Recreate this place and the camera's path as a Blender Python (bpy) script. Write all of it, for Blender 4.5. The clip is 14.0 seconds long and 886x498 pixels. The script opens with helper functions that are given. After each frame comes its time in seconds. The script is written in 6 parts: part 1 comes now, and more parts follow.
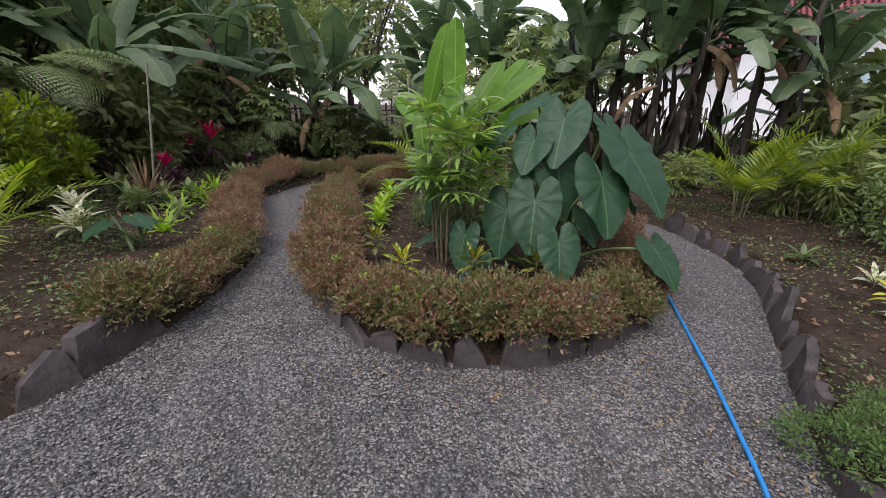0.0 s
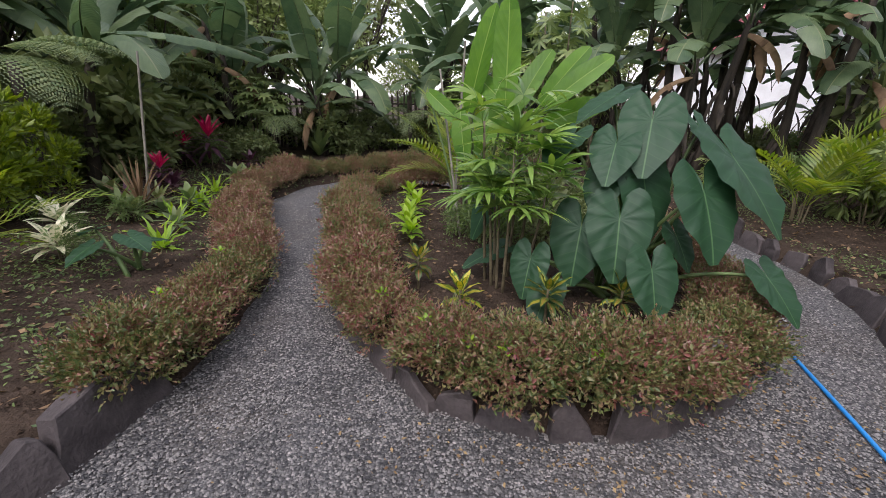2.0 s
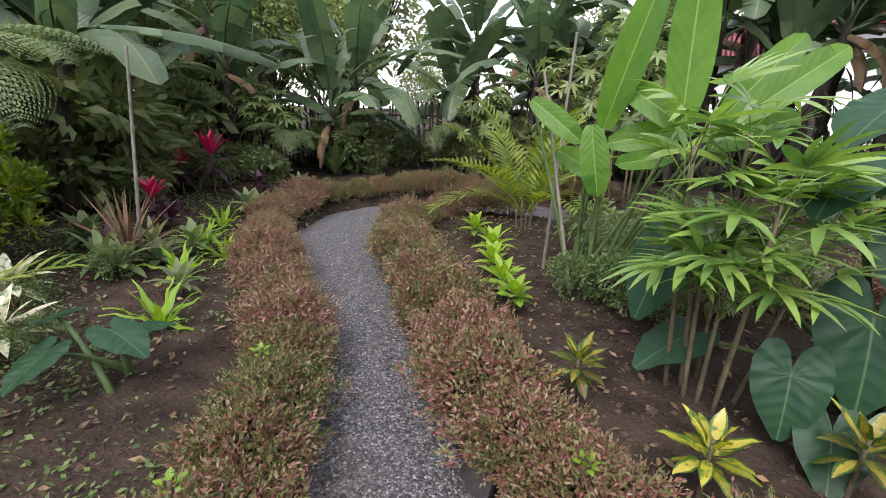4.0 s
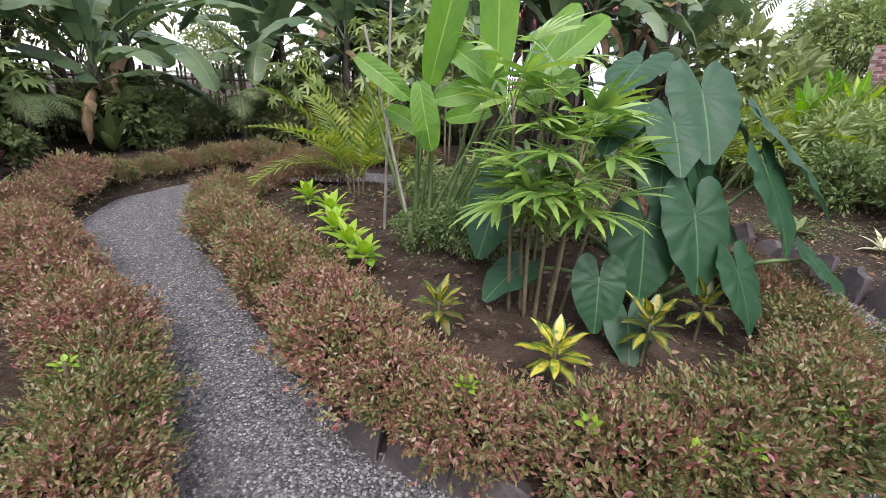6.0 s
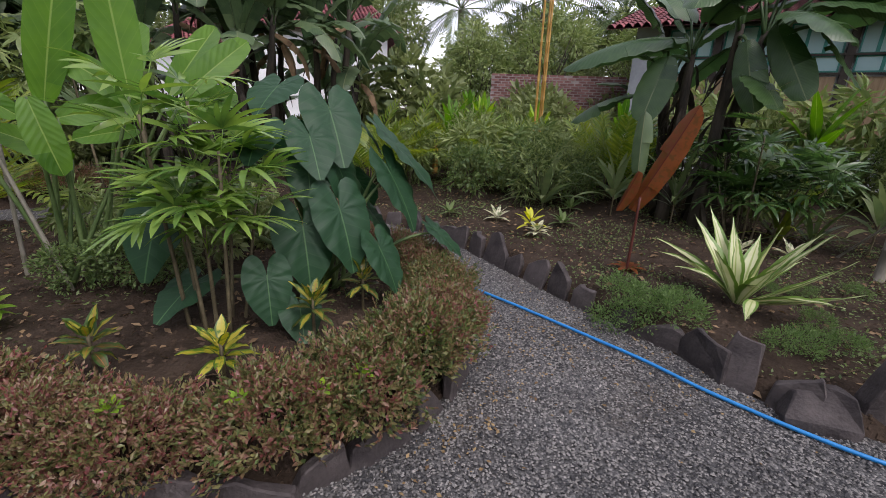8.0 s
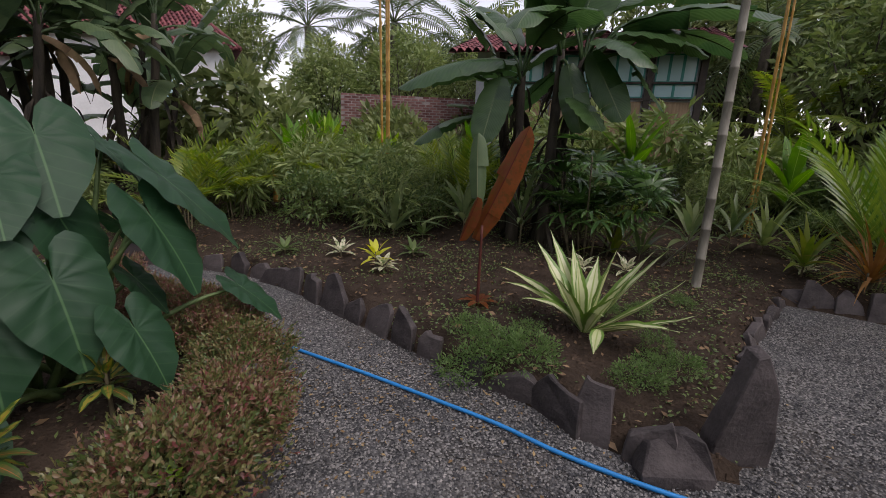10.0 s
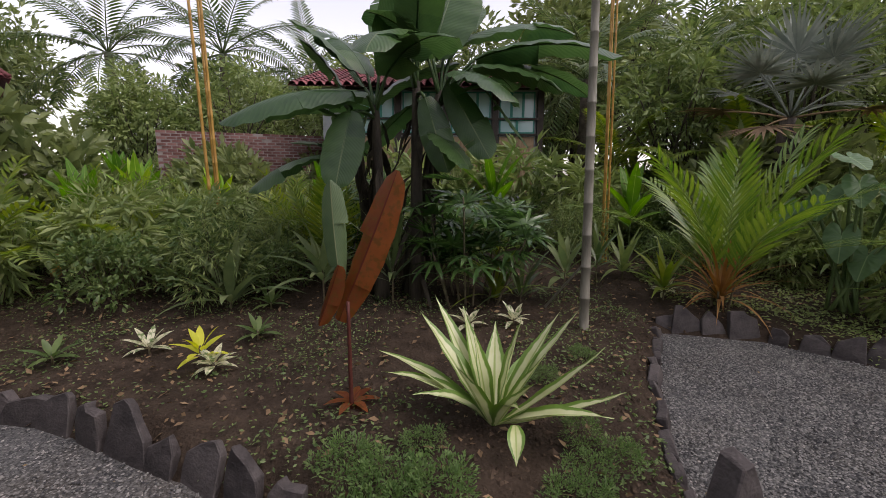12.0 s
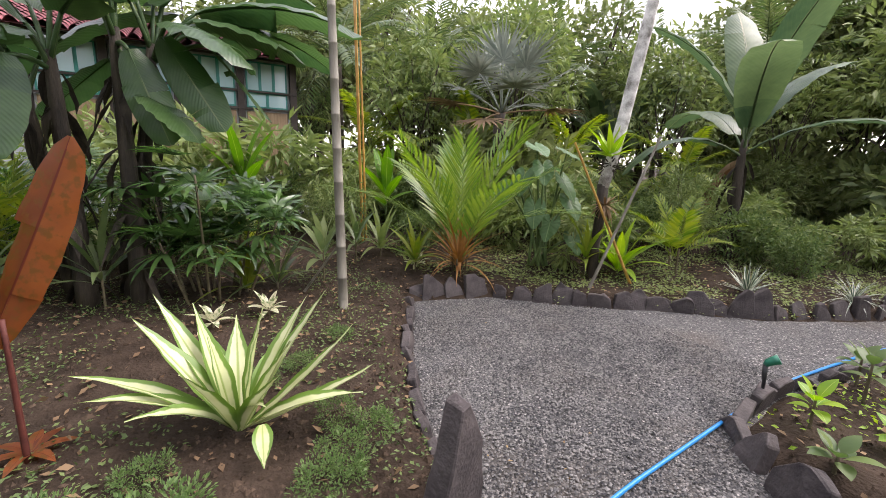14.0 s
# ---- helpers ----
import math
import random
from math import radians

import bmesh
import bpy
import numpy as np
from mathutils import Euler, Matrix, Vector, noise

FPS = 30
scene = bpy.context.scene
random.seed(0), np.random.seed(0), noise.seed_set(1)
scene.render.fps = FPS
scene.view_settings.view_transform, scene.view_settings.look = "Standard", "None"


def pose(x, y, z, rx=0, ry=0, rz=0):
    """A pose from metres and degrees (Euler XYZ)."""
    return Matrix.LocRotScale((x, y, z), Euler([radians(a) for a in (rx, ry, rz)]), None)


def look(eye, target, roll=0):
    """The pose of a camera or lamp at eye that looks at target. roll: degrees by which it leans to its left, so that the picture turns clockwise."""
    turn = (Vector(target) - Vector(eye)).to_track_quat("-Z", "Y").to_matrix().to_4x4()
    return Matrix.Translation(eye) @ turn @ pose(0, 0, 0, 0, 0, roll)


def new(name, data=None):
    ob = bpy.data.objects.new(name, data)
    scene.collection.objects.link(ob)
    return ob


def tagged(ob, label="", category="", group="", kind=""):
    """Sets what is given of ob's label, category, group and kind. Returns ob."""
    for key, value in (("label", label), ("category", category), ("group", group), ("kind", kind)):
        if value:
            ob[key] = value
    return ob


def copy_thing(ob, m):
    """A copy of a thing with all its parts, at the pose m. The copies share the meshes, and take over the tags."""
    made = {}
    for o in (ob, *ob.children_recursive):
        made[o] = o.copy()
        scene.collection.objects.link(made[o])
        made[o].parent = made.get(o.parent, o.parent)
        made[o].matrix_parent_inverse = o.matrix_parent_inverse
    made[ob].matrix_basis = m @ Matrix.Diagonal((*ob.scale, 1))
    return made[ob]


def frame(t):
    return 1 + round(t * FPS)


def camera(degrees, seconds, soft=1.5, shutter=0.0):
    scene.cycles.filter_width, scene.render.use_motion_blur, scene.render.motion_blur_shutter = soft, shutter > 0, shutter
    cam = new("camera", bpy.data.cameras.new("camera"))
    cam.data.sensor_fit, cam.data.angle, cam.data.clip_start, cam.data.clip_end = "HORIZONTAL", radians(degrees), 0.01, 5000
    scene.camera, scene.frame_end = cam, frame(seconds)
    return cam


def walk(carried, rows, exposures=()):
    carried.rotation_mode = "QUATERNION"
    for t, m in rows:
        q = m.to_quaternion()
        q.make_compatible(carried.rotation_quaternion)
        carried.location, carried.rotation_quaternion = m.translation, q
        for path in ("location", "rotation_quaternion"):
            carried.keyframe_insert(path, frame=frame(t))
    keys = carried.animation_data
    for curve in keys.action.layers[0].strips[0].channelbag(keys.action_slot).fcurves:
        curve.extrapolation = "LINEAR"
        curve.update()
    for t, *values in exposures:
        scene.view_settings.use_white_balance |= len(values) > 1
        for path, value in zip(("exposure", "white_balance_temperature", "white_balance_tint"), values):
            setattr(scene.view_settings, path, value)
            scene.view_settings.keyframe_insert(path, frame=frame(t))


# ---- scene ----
cam = camera(91.8, 14.0, soft=0.8)
PATH = [
    (0, (0.91, -0.273, 1.609), (0.702, 1.612, 0.974), 1.6),
    (0.5, (0.89, -0.212, 1.605), (0.698, 1.673, 0.964), 1.6),
    (1, (0.836, -0.095, 1.608), (0.663, 1.788, 0.957), 1.4),
    (1.5, (0.688, 0.047, 1.618), (0.517, 1.927, 0.955), 1.4),
    (2, (0.335, 0.341, 1.624), (0.163, 2.219, 0.958), 1.5),
    (2.5, (0.033, 0.705, 1.615), (-0.152, 2.587, 0.963), 2.1),
    (2.7, (-0.077, 0.836, 1.631), (-0.276, 2.717, 0.981), 2.5),
    (4.8, (-0.901, 1.82, 1.56), (-0.869, 3.725, 0.952), 0.7),
    (5, (-0.904, 1.835, 1.551), (-0.794, 3.737, 0.942), 0.9),
    (5.5, (-0.907, 1.804, 1.531), (-0.433, 3.635, 0.881), 2.0),
    (6, (-0.859, 1.582, 1.504), (-0.208, 3.333, 0.789), 2.3),
    (6.5, (-0.798, 1.296, 1.489), (-0.04, 2.984, 0.73), 2.5),
    (7, (-0.797, 1.159, 1.512), (0.293, 2.656, 0.757), 2.8),
    (7.5, (-0.774, 1.069, 1.545), (0.601, 2.336, 0.833), 2.7),
    (8, (-0.66, 1.021, 1.562), (0.889, 2.124, 0.943), 2.7),
    (8.5, (-0.533, 0.997, 1.583), (1.088, 2.026, 1.022), 2.4),
    (9, (-0.405, 0.965, 1.588), (1.292, 1.878, 1.051), 2.1),
    (9.2, (-0.336, 0.96, 1.586), (1.398, 1.799, 1.048), 2.6),
    (11.3, (0.808, 1.202, 1.657), (2.746, 1.49, 1.257), 0.1),
    (11.5, (0.866, 1.223, 1.68), (2.819, 1.437, 1.304), 0.1),
    (12, (0.953, 1.23, 1.667), (2.923, 1.239, 1.321), 0.3),
    (12.5, (1.003, 1.164, 1.644), (2.936, 0.794, 1.29), 1.3),
    (13, (1.014, 1.101, 1.623), (2.841, 0.381, 1.247), 1.5),
    (13.5, (1.009, 1.065, 1.632), (2.751, 0.17, 1.228), 1.8),
    (14, (1.008, 1.043, 1.633), (2.704, 0.063, 1.228), 1.9),
]
EXPOSURES = [(t, stops, kelvin, 21) for t, stops, kelvin in ((0, 1.27, 6500), (1.0, 1.4, 6500), (1.5, 1.55, 6500), (2.0, 1.38, 6500), (2.7, 1.34, 6450), (4.8, 2.0, 6350), (6.5, 2.0, 6400), (7.5, 1.4, 6500), (9.2, 0.68, 6600), (11.3, 0.6, 6900), (12.0, 0.85, 6900), (12.7, 1.68, 6900), (14, 2.05, 6900))]
walk(cam, [(t, look(eye, target, roll)) for t, eye, target, roll in PATH], EXPOSURES)

# ---- light ----
world = bpy.data.worlds.new("overcast_sky")
scene.world = world
world.use_nodes = True
wn, wl = world.node_tree.nodes, world.node_tree.links
sky = wn.new("ShaderNodeTexSky")
sky.sky_type, sky.sun_disc = "NISHITA", False
sky.sun_elevation, sky.sun_rotation = radians(58), radians(200)
sky.air_density, sky.dust_density, sky.ozone_density = 1.0, 1.2, 1.0
pale = wn.new("ShaderNodeHueSaturation")
pale.inputs["Saturation"].default_value = 0.35
wl.new(sky.outputs[0], pale.inputs["Color"])
wl.new(pale.outputs[0], wn["Background"].inputs[0])
wn["Background"].inputs[1].default_value = 0.15
sun = new("sun", bpy.data.lights.new("sun", "SUN"))
sun.data.energy, sun.data.angle, sun.data.color = 0.8, radians(35), (1.0, 0.99, 0.97)
sun.matrix_world = look((-3, -6, 12), (0, 2, 0))


# ---- materials ----
def material(name, rough=0.8, spec=0.3):
    m = bpy.data.materials.new(name)
    m.use_nodes = True
    b = m.node_tree.nodes["Principled BSDF"]
    b.inputs["Roughness"].default_value = rough
    b.inputs["Specular IOR Level"].default_value = spec
    return m, m.node_tree.nodes, m.node_tree.links, b


def ramp(nodes, links, source, stops):
    r = nodes.new("ShaderNodeValToRGB")
    e = r.color_ramp.elements
    while len(e) < len(stops):
        e.new(0.5)
    for el, (at, c) in zip(e, stops):
        el.position, el.color = at, (*c, 1)
    links.new(source, r.inputs[0])
    return r.outputs[0]


def tex(nodes, links, kind, scale, coord="Object", **sets):
    n = nodes.new("ShaderNodeTex" + kind)
    n.inputs["Scale"].default_value = scale
    for k, v in sets.items():
        n.inputs[k].default_value = v
    c = nodes.new("ShaderNodeTexCoord")
    links.new(c.outputs[coord], n.inputs["Vector"])
    return n


def mix(nodes, links, f, a, b, kind="MIX"):
    n = nodes.new("ShaderNodeMix")
    n.data_type, n.blend_type = "RGBA", kind
    for sock, v in ((n.inputs[0], f), (n.inputs[6], a), (n.inputs[7], b)):
        if isinstance(v, (int, float)):
            sock.default_value = v
        elif isinstance(v, tuple):
            sock.default_value = (*v, 1)
        else:
            links.new(v, sock)
    return n.outputs[2]


def calc(nodes, links, op, *vals):
    n = nodes.new("ShaderNodeMath")
    n.operation = op
    for i, v in enumerate(vals):
        if isinstance(v, (int, float)):
            n.inputs[i].default_value = v
        else:
            links.new(v, n.inputs[i])
    return n.outputs[0]


def bump(nodes, links, b, height, strength, distance=0.02):
    n = nodes.new("ShaderNodeBump")
    n.inputs["Strength"].default_value, n.inputs["Distance"].default_value = strength, distance
    links.new(height, n.inputs["Height"])
    links.new(n.outputs[0], b.inputs["Normal"])


def leaf_material(name, dark, light, vein=None, rough=0.45, spec=0.4, through_light=0.35, ribs=0.0, rib_width=0.035, edge=None, edge_at=0.25, tip=None, spots=None, objects=0.0, middle=()):
    """Leaf with its own colour for every leaf, a midrib, side ribs, blotches, a coloured edge or a dry tip. UV: u across, v along."""
    m, n, l, b = material(name, rough, spec)
    geo = n.new("ShaderNodeNewGeometry")
    info = n.new("ShaderNodeObjectInfo")
    uv = n.new("ShaderNodeUVMap")
    sep = n.new("ShaderNodeSeparateXYZ")
    l.new(uv.outputs[0], sep.inputs[0])
    u, v = sep.outputs[0], sep.outputs[1]
    off = calc(n, l, "ABSOLUTE", calc(n, l, "SUBTRACT", u, 0.5))
    pick = calc(n, l, "MULTIPLY_ADD", info.outputs["Random"], objects, calc(n, l, "MULTIPLY", geo.outputs["Random Per Island"], 1 - objects))
    noise_tex = tex(n, l, "Noise", 9.0, Detail=4.0)
    pick2 = calc(n, l, "ADD", calc(n, l, "MULTIPLY", pick, 0.75), calc(n, l, "MULTIPLY_ADD", noise_tex.outputs[0], 0.9, -0.32))
    col = ramp(n, l, pick2, [(0.0, dark), *middle, (1.0, light)])
    if spots:
        s = tex(n, l, "Noise", 24.0, Detail=3.0)
        f = ramp(n, l, s.outputs[0], [(0.5, (0, 0, 0)), (0.62, (1, 1, 1))])
        col = mix(n, l, f, col, spots)
    if edge:
        wob = tex(n, l, "Noise", 6.0)
        f = ramp(n, l, calc(n, l, "ADD", off, calc(n, l, "MULTIPLY_ADD", wob.outputs[0], 0.16, -0.08)), [(edge_at, (0, 0, 0)), (edge_at + 0.06, (1, 1, 1))])
        col = mix(n, l, f, col, edge)
    if tip:
        f = ramp(n, l, calc(n, l, "ADD", v, calc(n, l, "MULTIPLY_ADD", noise_tex.outputs[0], 0.5, -0.25)), [(0.8, (0, 0, 0)), (0.98, (1, 1, 1))])
        col = mix(n, l, f, col, tip)
    if vein:
        f = ramp(n, l, off, [(rib_width * 0.4, (1, 1, 1)), (rib_width, (0, 0, 0))])
        col = mix(n, l, f, col, vein)
    if ribs:
        w = calc(n, l, "SINE", calc(n, l, "MULTIPLY", calc(n, l, "SUBTRACT", v, calc(n, l, "MULTIPLY", off, 0.45)), ribs))
        if vein:
            f = ramp(n, l, w, [(0.9, (0, 0, 0)), (1.0, (0.13, 0.13, 0.13))])
            col = mix(n, l, f, col, vein)
        bump(n, l, b, w, 0.2, 0.004)
    l.new(col, b.inputs["Base Color"])
    tr = n.new("ShaderNodeBsdfTranslucent")
    bright = n.new("ShaderNodeHueSaturation")
    bright.inputs["Value"].default_value, bright.inputs["Saturation"].default_value = 1.5, 1.15
    l.new(col, bright.inputs["Color"])
    l.new(bright.outputs[0], tr.inputs[0])
    ms = n.new("ShaderNodeMixShader")
    ms.inputs[0].default_value = through_light
    out = n["Material Output"]
    l.new(b.outputs[0], ms.inputs[1])
    l.new(tr.outputs[0], ms.inputs[2])
    l.new(ms.outputs[0], out.inputs[0])
    return m


def plain(name, c1, c2, scale=8.0, rough=0.8, spec=0.3, relief=0.3, depth=0.01, per_object=0.0, island=0.0, stretch=None):
    """Two-tone mottled surface with fine relief at two scales."""
    m, n, l, b = material(name, rough, spec)
    big, fine = tex(n, l, "Noise", scale, Detail=6.0), tex(n, l, "Noise", scale * 9, Detail=4.0)
    if stretch:
        mp = n.new("ShaderNodeMapping")
        mp.inputs["Scale"].default_value = stretch
        c = n.new("ShaderNodeTexCoord")
        l.new(c.outputs["Object"], mp.inputs[0])
        l.new(mp.outputs[0], big.inputs["Vector"])
        l.new(mp.outputs[0], fine.inputs["Vector"])
    f = calc(n, l, "MULTIPLY_ADD", big.outputs[0], 1.6, -0.3)
    f = calc(n, l, "ADD", f, calc(n, l, "MULTIPLY_ADD", fine.outputs[0], 0.5, -0.25))
    if per_object:
        info = n.new("ShaderNodeObjectInfo")
        f = calc(n, l, "ADD", f, calc(n, l, "MULTIPLY_ADD", info.outputs["Random"], per_object, -per_object / 2))
    if island:
        g = n.new("ShaderNodeNewGeometry")
        f = calc(n, l, "ADD", f, calc(n, l, "MULTIPLY_ADD", g.outputs["Random Per Island"], island, -island / 2))
    l.new(ramp(n, l, f, [(0.1, c1), (0.9, c2)]), b.inputs["Base Color"])
    bump(n, l, b, calc(n, l, "ADD", big.outputs[0], calc(n, l, "MULTIPLY", fine.outputs[0], 0.4)), relief, depth)
    return m


SOIL = plain("soil", (0.018, 0.012, 0.008), (0.064, 0.045, 0.032), 5.0, 0.95, 0.15, 1.0, 0.05)
CLOD = plain("clod", (0.026, 0.017, 0.011), (0.1, 0.07, 0.049), 9.0, 0.95, 0.15, 0.8, 0.02, island=0.5)
LITTER = leaf_material("litter", (0.08, 0.045, 0.022), (0.3, 0.2, 0.11), rough=0.8, through_light=0.1)
PETAL = leaf_material("fallen_petal", (0.1, 0.055, 0.025), (0.36, 0.26, 0.13), rough=0.8, through_light=0.15)
STONE = plain("stone", (0.028, 0.023, 0.023), (0.1, 0.084, 0.08), 6.0, 0.75, 0.35, 0.8, 0.02, per_object=0.35)
PEBBLE = plain("pebble", (0.045, 0.045, 0.047), (0.24, 0.23, 0.215), 3.0, 0.8, 0.3, 0.2, 0.003, island=1.3)
HOSE = plain("hose_plastic", (0.01, 0.18, 0.46), (0.015, 0.23, 0.56), 20.0, 0.35, 0.5, 0.1, 0.001)


def gravel_material():
    m, n, l, b = material("gravel", 0.85, 0.3)
    v = tex(n, l, "Voronoi", 72.0)
    v2 = tex(n, l, "Voronoi", 120.0)
    big = tex(n, l, "Noise", 1.2, Detail=5.0)
    sep = n.new("ShaderNodeSeparateColor")
    l.new(v.outputs["Color"], sep.inputs[0])
    c = ramp(n, l, sep.outputs[0], [(0.0, (0.06, 0.06, 0.061)), (0.6, (0.125, 0.122, 0.118)), (0.93, (0.19, 0.183, 0.175)), (1.0, (0.42, 0.39, 0.36))])
    # Shade down between the stones, multiplied into the gravel's colour.
    gap_shade = ramp(n, l, v.outputs["Distance"], [(0.45, (1, 1, 1)), (0.8, (0.45, 0.45, 0.45))])
    c = mix(n, l, 1.0, c, gap_shade, "MULTIPLY")
    dirt = ramp(n, l, big.outputs[0], [(0.5, (0, 0, 0)), (0.75, (0.4, 0.4, 0.4))])
    c = mix(n, l, dirt, c, (0.11, 0.085, 0.06))
    l.new(c, b.inputs["Base Color"])
    h = calc(n, l, "ADD", v.outputs["Distance"], calc(n, l, "MULTIPLY", v2.outputs["Distance"], 0.4))
    bump(n, l, b, calc(n, l, "MULTIPLY", h, -1.0), 0.9, 0.012)
    return m


GRAVEL = gravel_material()
HEDGE_LEAF = leaf_material("hedge_leaf", (0.03, 0.045, 0.016), (0.46, 0.4, 0.28), rough=0.36, through_light=0.2, objects=0.35, middle=[(0.24, (0.085, 0.125, 0.035)), (0.43, (0.19, 0.175, 0.065)), (0.57, (0.22, 0.14, 0.08)), (0.69, (0.2, 0.055, 0.055)), (0.82, (0.32, 0.21, 0.15))])
TWIG = plain("twig", (0.03, 0.02, 0.014), (0.1, 0.065, 0.045), 30.0)


# ---- mesh helpers ----
class Mesh:
    """Collects vertices, faces and leaf coordinates of one part."""

    def __init__(self):
        self.v, self.f, self.uv = [], [], []

    def add(self, verts, faces, uvs=None):
        k = len(self.v)
        self.v.extend(verts)
        self.f.extend([tuple(i + k for i in f) for f in faces])
        self.uv.extend(uvs if uvs is not None else [(0.5, 0.5)] * len(verts))

    def data(self, name, mat, smooth=True):
        me = bpy.data.meshes.new(name)
        me.from_pydata([tuple(p) for p in self.v], [], self.f)
        me.materials.append(mat)
        layer = me.uv_layers.new(name="UVMap")
        idx = np.empty(len(me.loops), dtype=np.int32)
        me.loops.foreach_get("vertex_index", idx)
        layer.data.foreach_set("uv", np.asarray(self.uv, dtype=np.float32)[idx].ravel())
        me.polygons.foreach_set("use_smooth", np.full(len(me.polygons), smooth))
        me.update()
        return me


def part(name, mesh, mat, parent=None, label="", smooth=True):
    ob = new(name, mesh.data(name, mat, smooth) if isinstance(mesh, Mesh) else mesh)
    ob.parent = parent
    return tagged(ob, label)


def thing(name, label, category, at=(0, 0, 0), group="", kind="", turn=0, lean=(0, 0), size=1.0):
    ob = new(name)
    ob.matrix_world = pose(*at, lean[0], lean[1], turn) @ Matrix.Scale(size, 4)
    return tagged(ob, label, category, group, kind)


def tube(mesh, pts, radii, sides=7, cap=True):
    """A round stem along pts."""
    pts = [Vector(p) for p in pts]
    rings, prev = [], None
    verts, faces, uvs = [], [], []
    for i, p in enumerate(pts):
        d = (pts[min(i + 1, len(pts) - 1)] - pts[max(i - 1, 0)]).normalized()
        a = d.orthogonal() if prev is None else (prev - d * prev.dot(d))
        a = a.normalized() if a.length > 1e-6 else d.orthogonal().normalized()
        prev = a
        b = d.cross(a)
        r = radii[i] if isinstance(radii, (list, tuple)) else radii
        for k in range(sides):
            w = 2 * math.pi * k / sides
            verts.append(p + (a * math.cos(w) + b * math.sin(w)) * r)
            uvs.append((k / sides, i / max(1, len(pts) - 1)))
    for i in range(len(pts) - 1):
        for k in range(sides):
            k2 = (k + 1) % sides
            faces.append((i * sides + k, i * sides + k2, (i + 1) * sides + k2, (i + 1) * sides + k))
    if cap:
        faces.append(tuple(range((len(pts) - 1) * sides, len(pts) * sides)))
        faces.append(tuple(reversed(range(sides))))
    mesh.add(verts, faces, uvs)


def bend(p, d, n, length, droop, steps):
    """Stations along a blade: place, way, face normal."""
    out, p, d, n = [], Vector(p), Vector(d).normalized(), Vector(n)
    n = (n - d * n.dot(d))
    n = n.normalized() if n.length > 1e-6 else d.orthogonal().normalized()
    s = d.cross(n)
    turn = Matrix.Rotation(-droop / steps, 3, s)
    for i in range(steps + 1):
        out.append((p.copy(), d.copy(), n.copy(), s.copy()))
        p = p + d * (length / steps)
        d, n = turn @ d, turn @ n
    return out


def oblong(t):
    return (max(0.0, math.sin(math.pi * min(1, t * 0.93 + 0.035))) ** 0.42) if t < 0.985 else 0.1


def lance(t):
    return max(0.02, math.sin(math.pi * t ** 0.8) ** 0.85)


def sword(t):
    return max(0.02, (0.55 + 0.45 * math.sin(math.pi * min(1, t * 1.25))) * (1 - t ** 3.5))


def ribbon(t):
    return max(0.03, min(1, t * 8) * (1 - t ** 4))


def blade(mesh, p, d, n, length, width, shape=lance, droop=0.6, steps=6, fold=0.15, wave=0.0, rnd=random):
    """One leaf: a strip folded along its midrib."""
    verts, uvs, faces = [], [], []
    ph = rnd.random() * 6.28
    for i, (c, dd, nn, s) in enumerate(bend(p, d, n, length, droop, steps)):
        t = i / steps
        w = width * shape(t) / 2
        wl_, wr_ = wave * width * math.sin(ph + i * 2.1), wave * width * math.sin(ph + 2 + i * 1.7)
        verts += [c + s * -w + nn * (fold * w + wl_), c, c + s * w + nn * (fold * w + wr_)]
        uvs += [(0, t), (0.5, t), (1, t)]
    for i in range(steps):
        a = 3 * i
        faces += [(a, a + 1, a + 4, a + 3), (a + 1, a + 2, a + 5, a + 4)]
    mesh.add(verts, faces, uvs)


def torn_blade(mesh, p, d, n, length, width, droop=1.0, steps=18, hang=0.3, tears=4, shape=oblong, rnd=random):
    """A banana leaf: a stout midrib with both halves split into hanging flaps."""
    st = bend(p, d, n, length, droop, steps)
    for side in (-1, 1):
        cuts = sorted(rnd.sample(range(2, steps - 1), min(tears, steps - 3)))
        i0 = 0
        for i1 in cuts + [steps]:
            a = hang * (0.4 + rnd.random() * 1.1)
            verts, uvs, faces = [], [], []
            for i in range(i0, i1 + 1):
                c, dd, nn, s = st[i]
                w = width * shape(i / steps) / 2
                for j, q in enumerate((0.0, 0.5, 1.0)):
                    a2 = a * (0.45 + 0.55 * q)
                    ripple = 0.02 * width * math.sin(i * 1.9 + side) * q
                    verts.append(c + s * side * (w * q * math.cos(a2)) - nn * (w * q * math.sin(a2) - 0.08 * w * (q > 0) + ripple))
                    uvs.append((0.5 + side * 0.5 * q, i / steps))
            for i in range(i1 - i0):
                k = 3 * i
                for j in (0, 1):
                    f = (k + j, k + j + 1, k + j + 4, k + j + 3)
                    faces.append(f if side > 0 else f[::-1])
            mesh.add(verts, faces, uvs)
            i0 = i1
    tube(mesh, [c - nn * 0.006 for c, _, nn, _ in st], [0.014 * width / 0.5 * (1 - 0.8 * i / steps) for i in range(steps + 1)], 5)


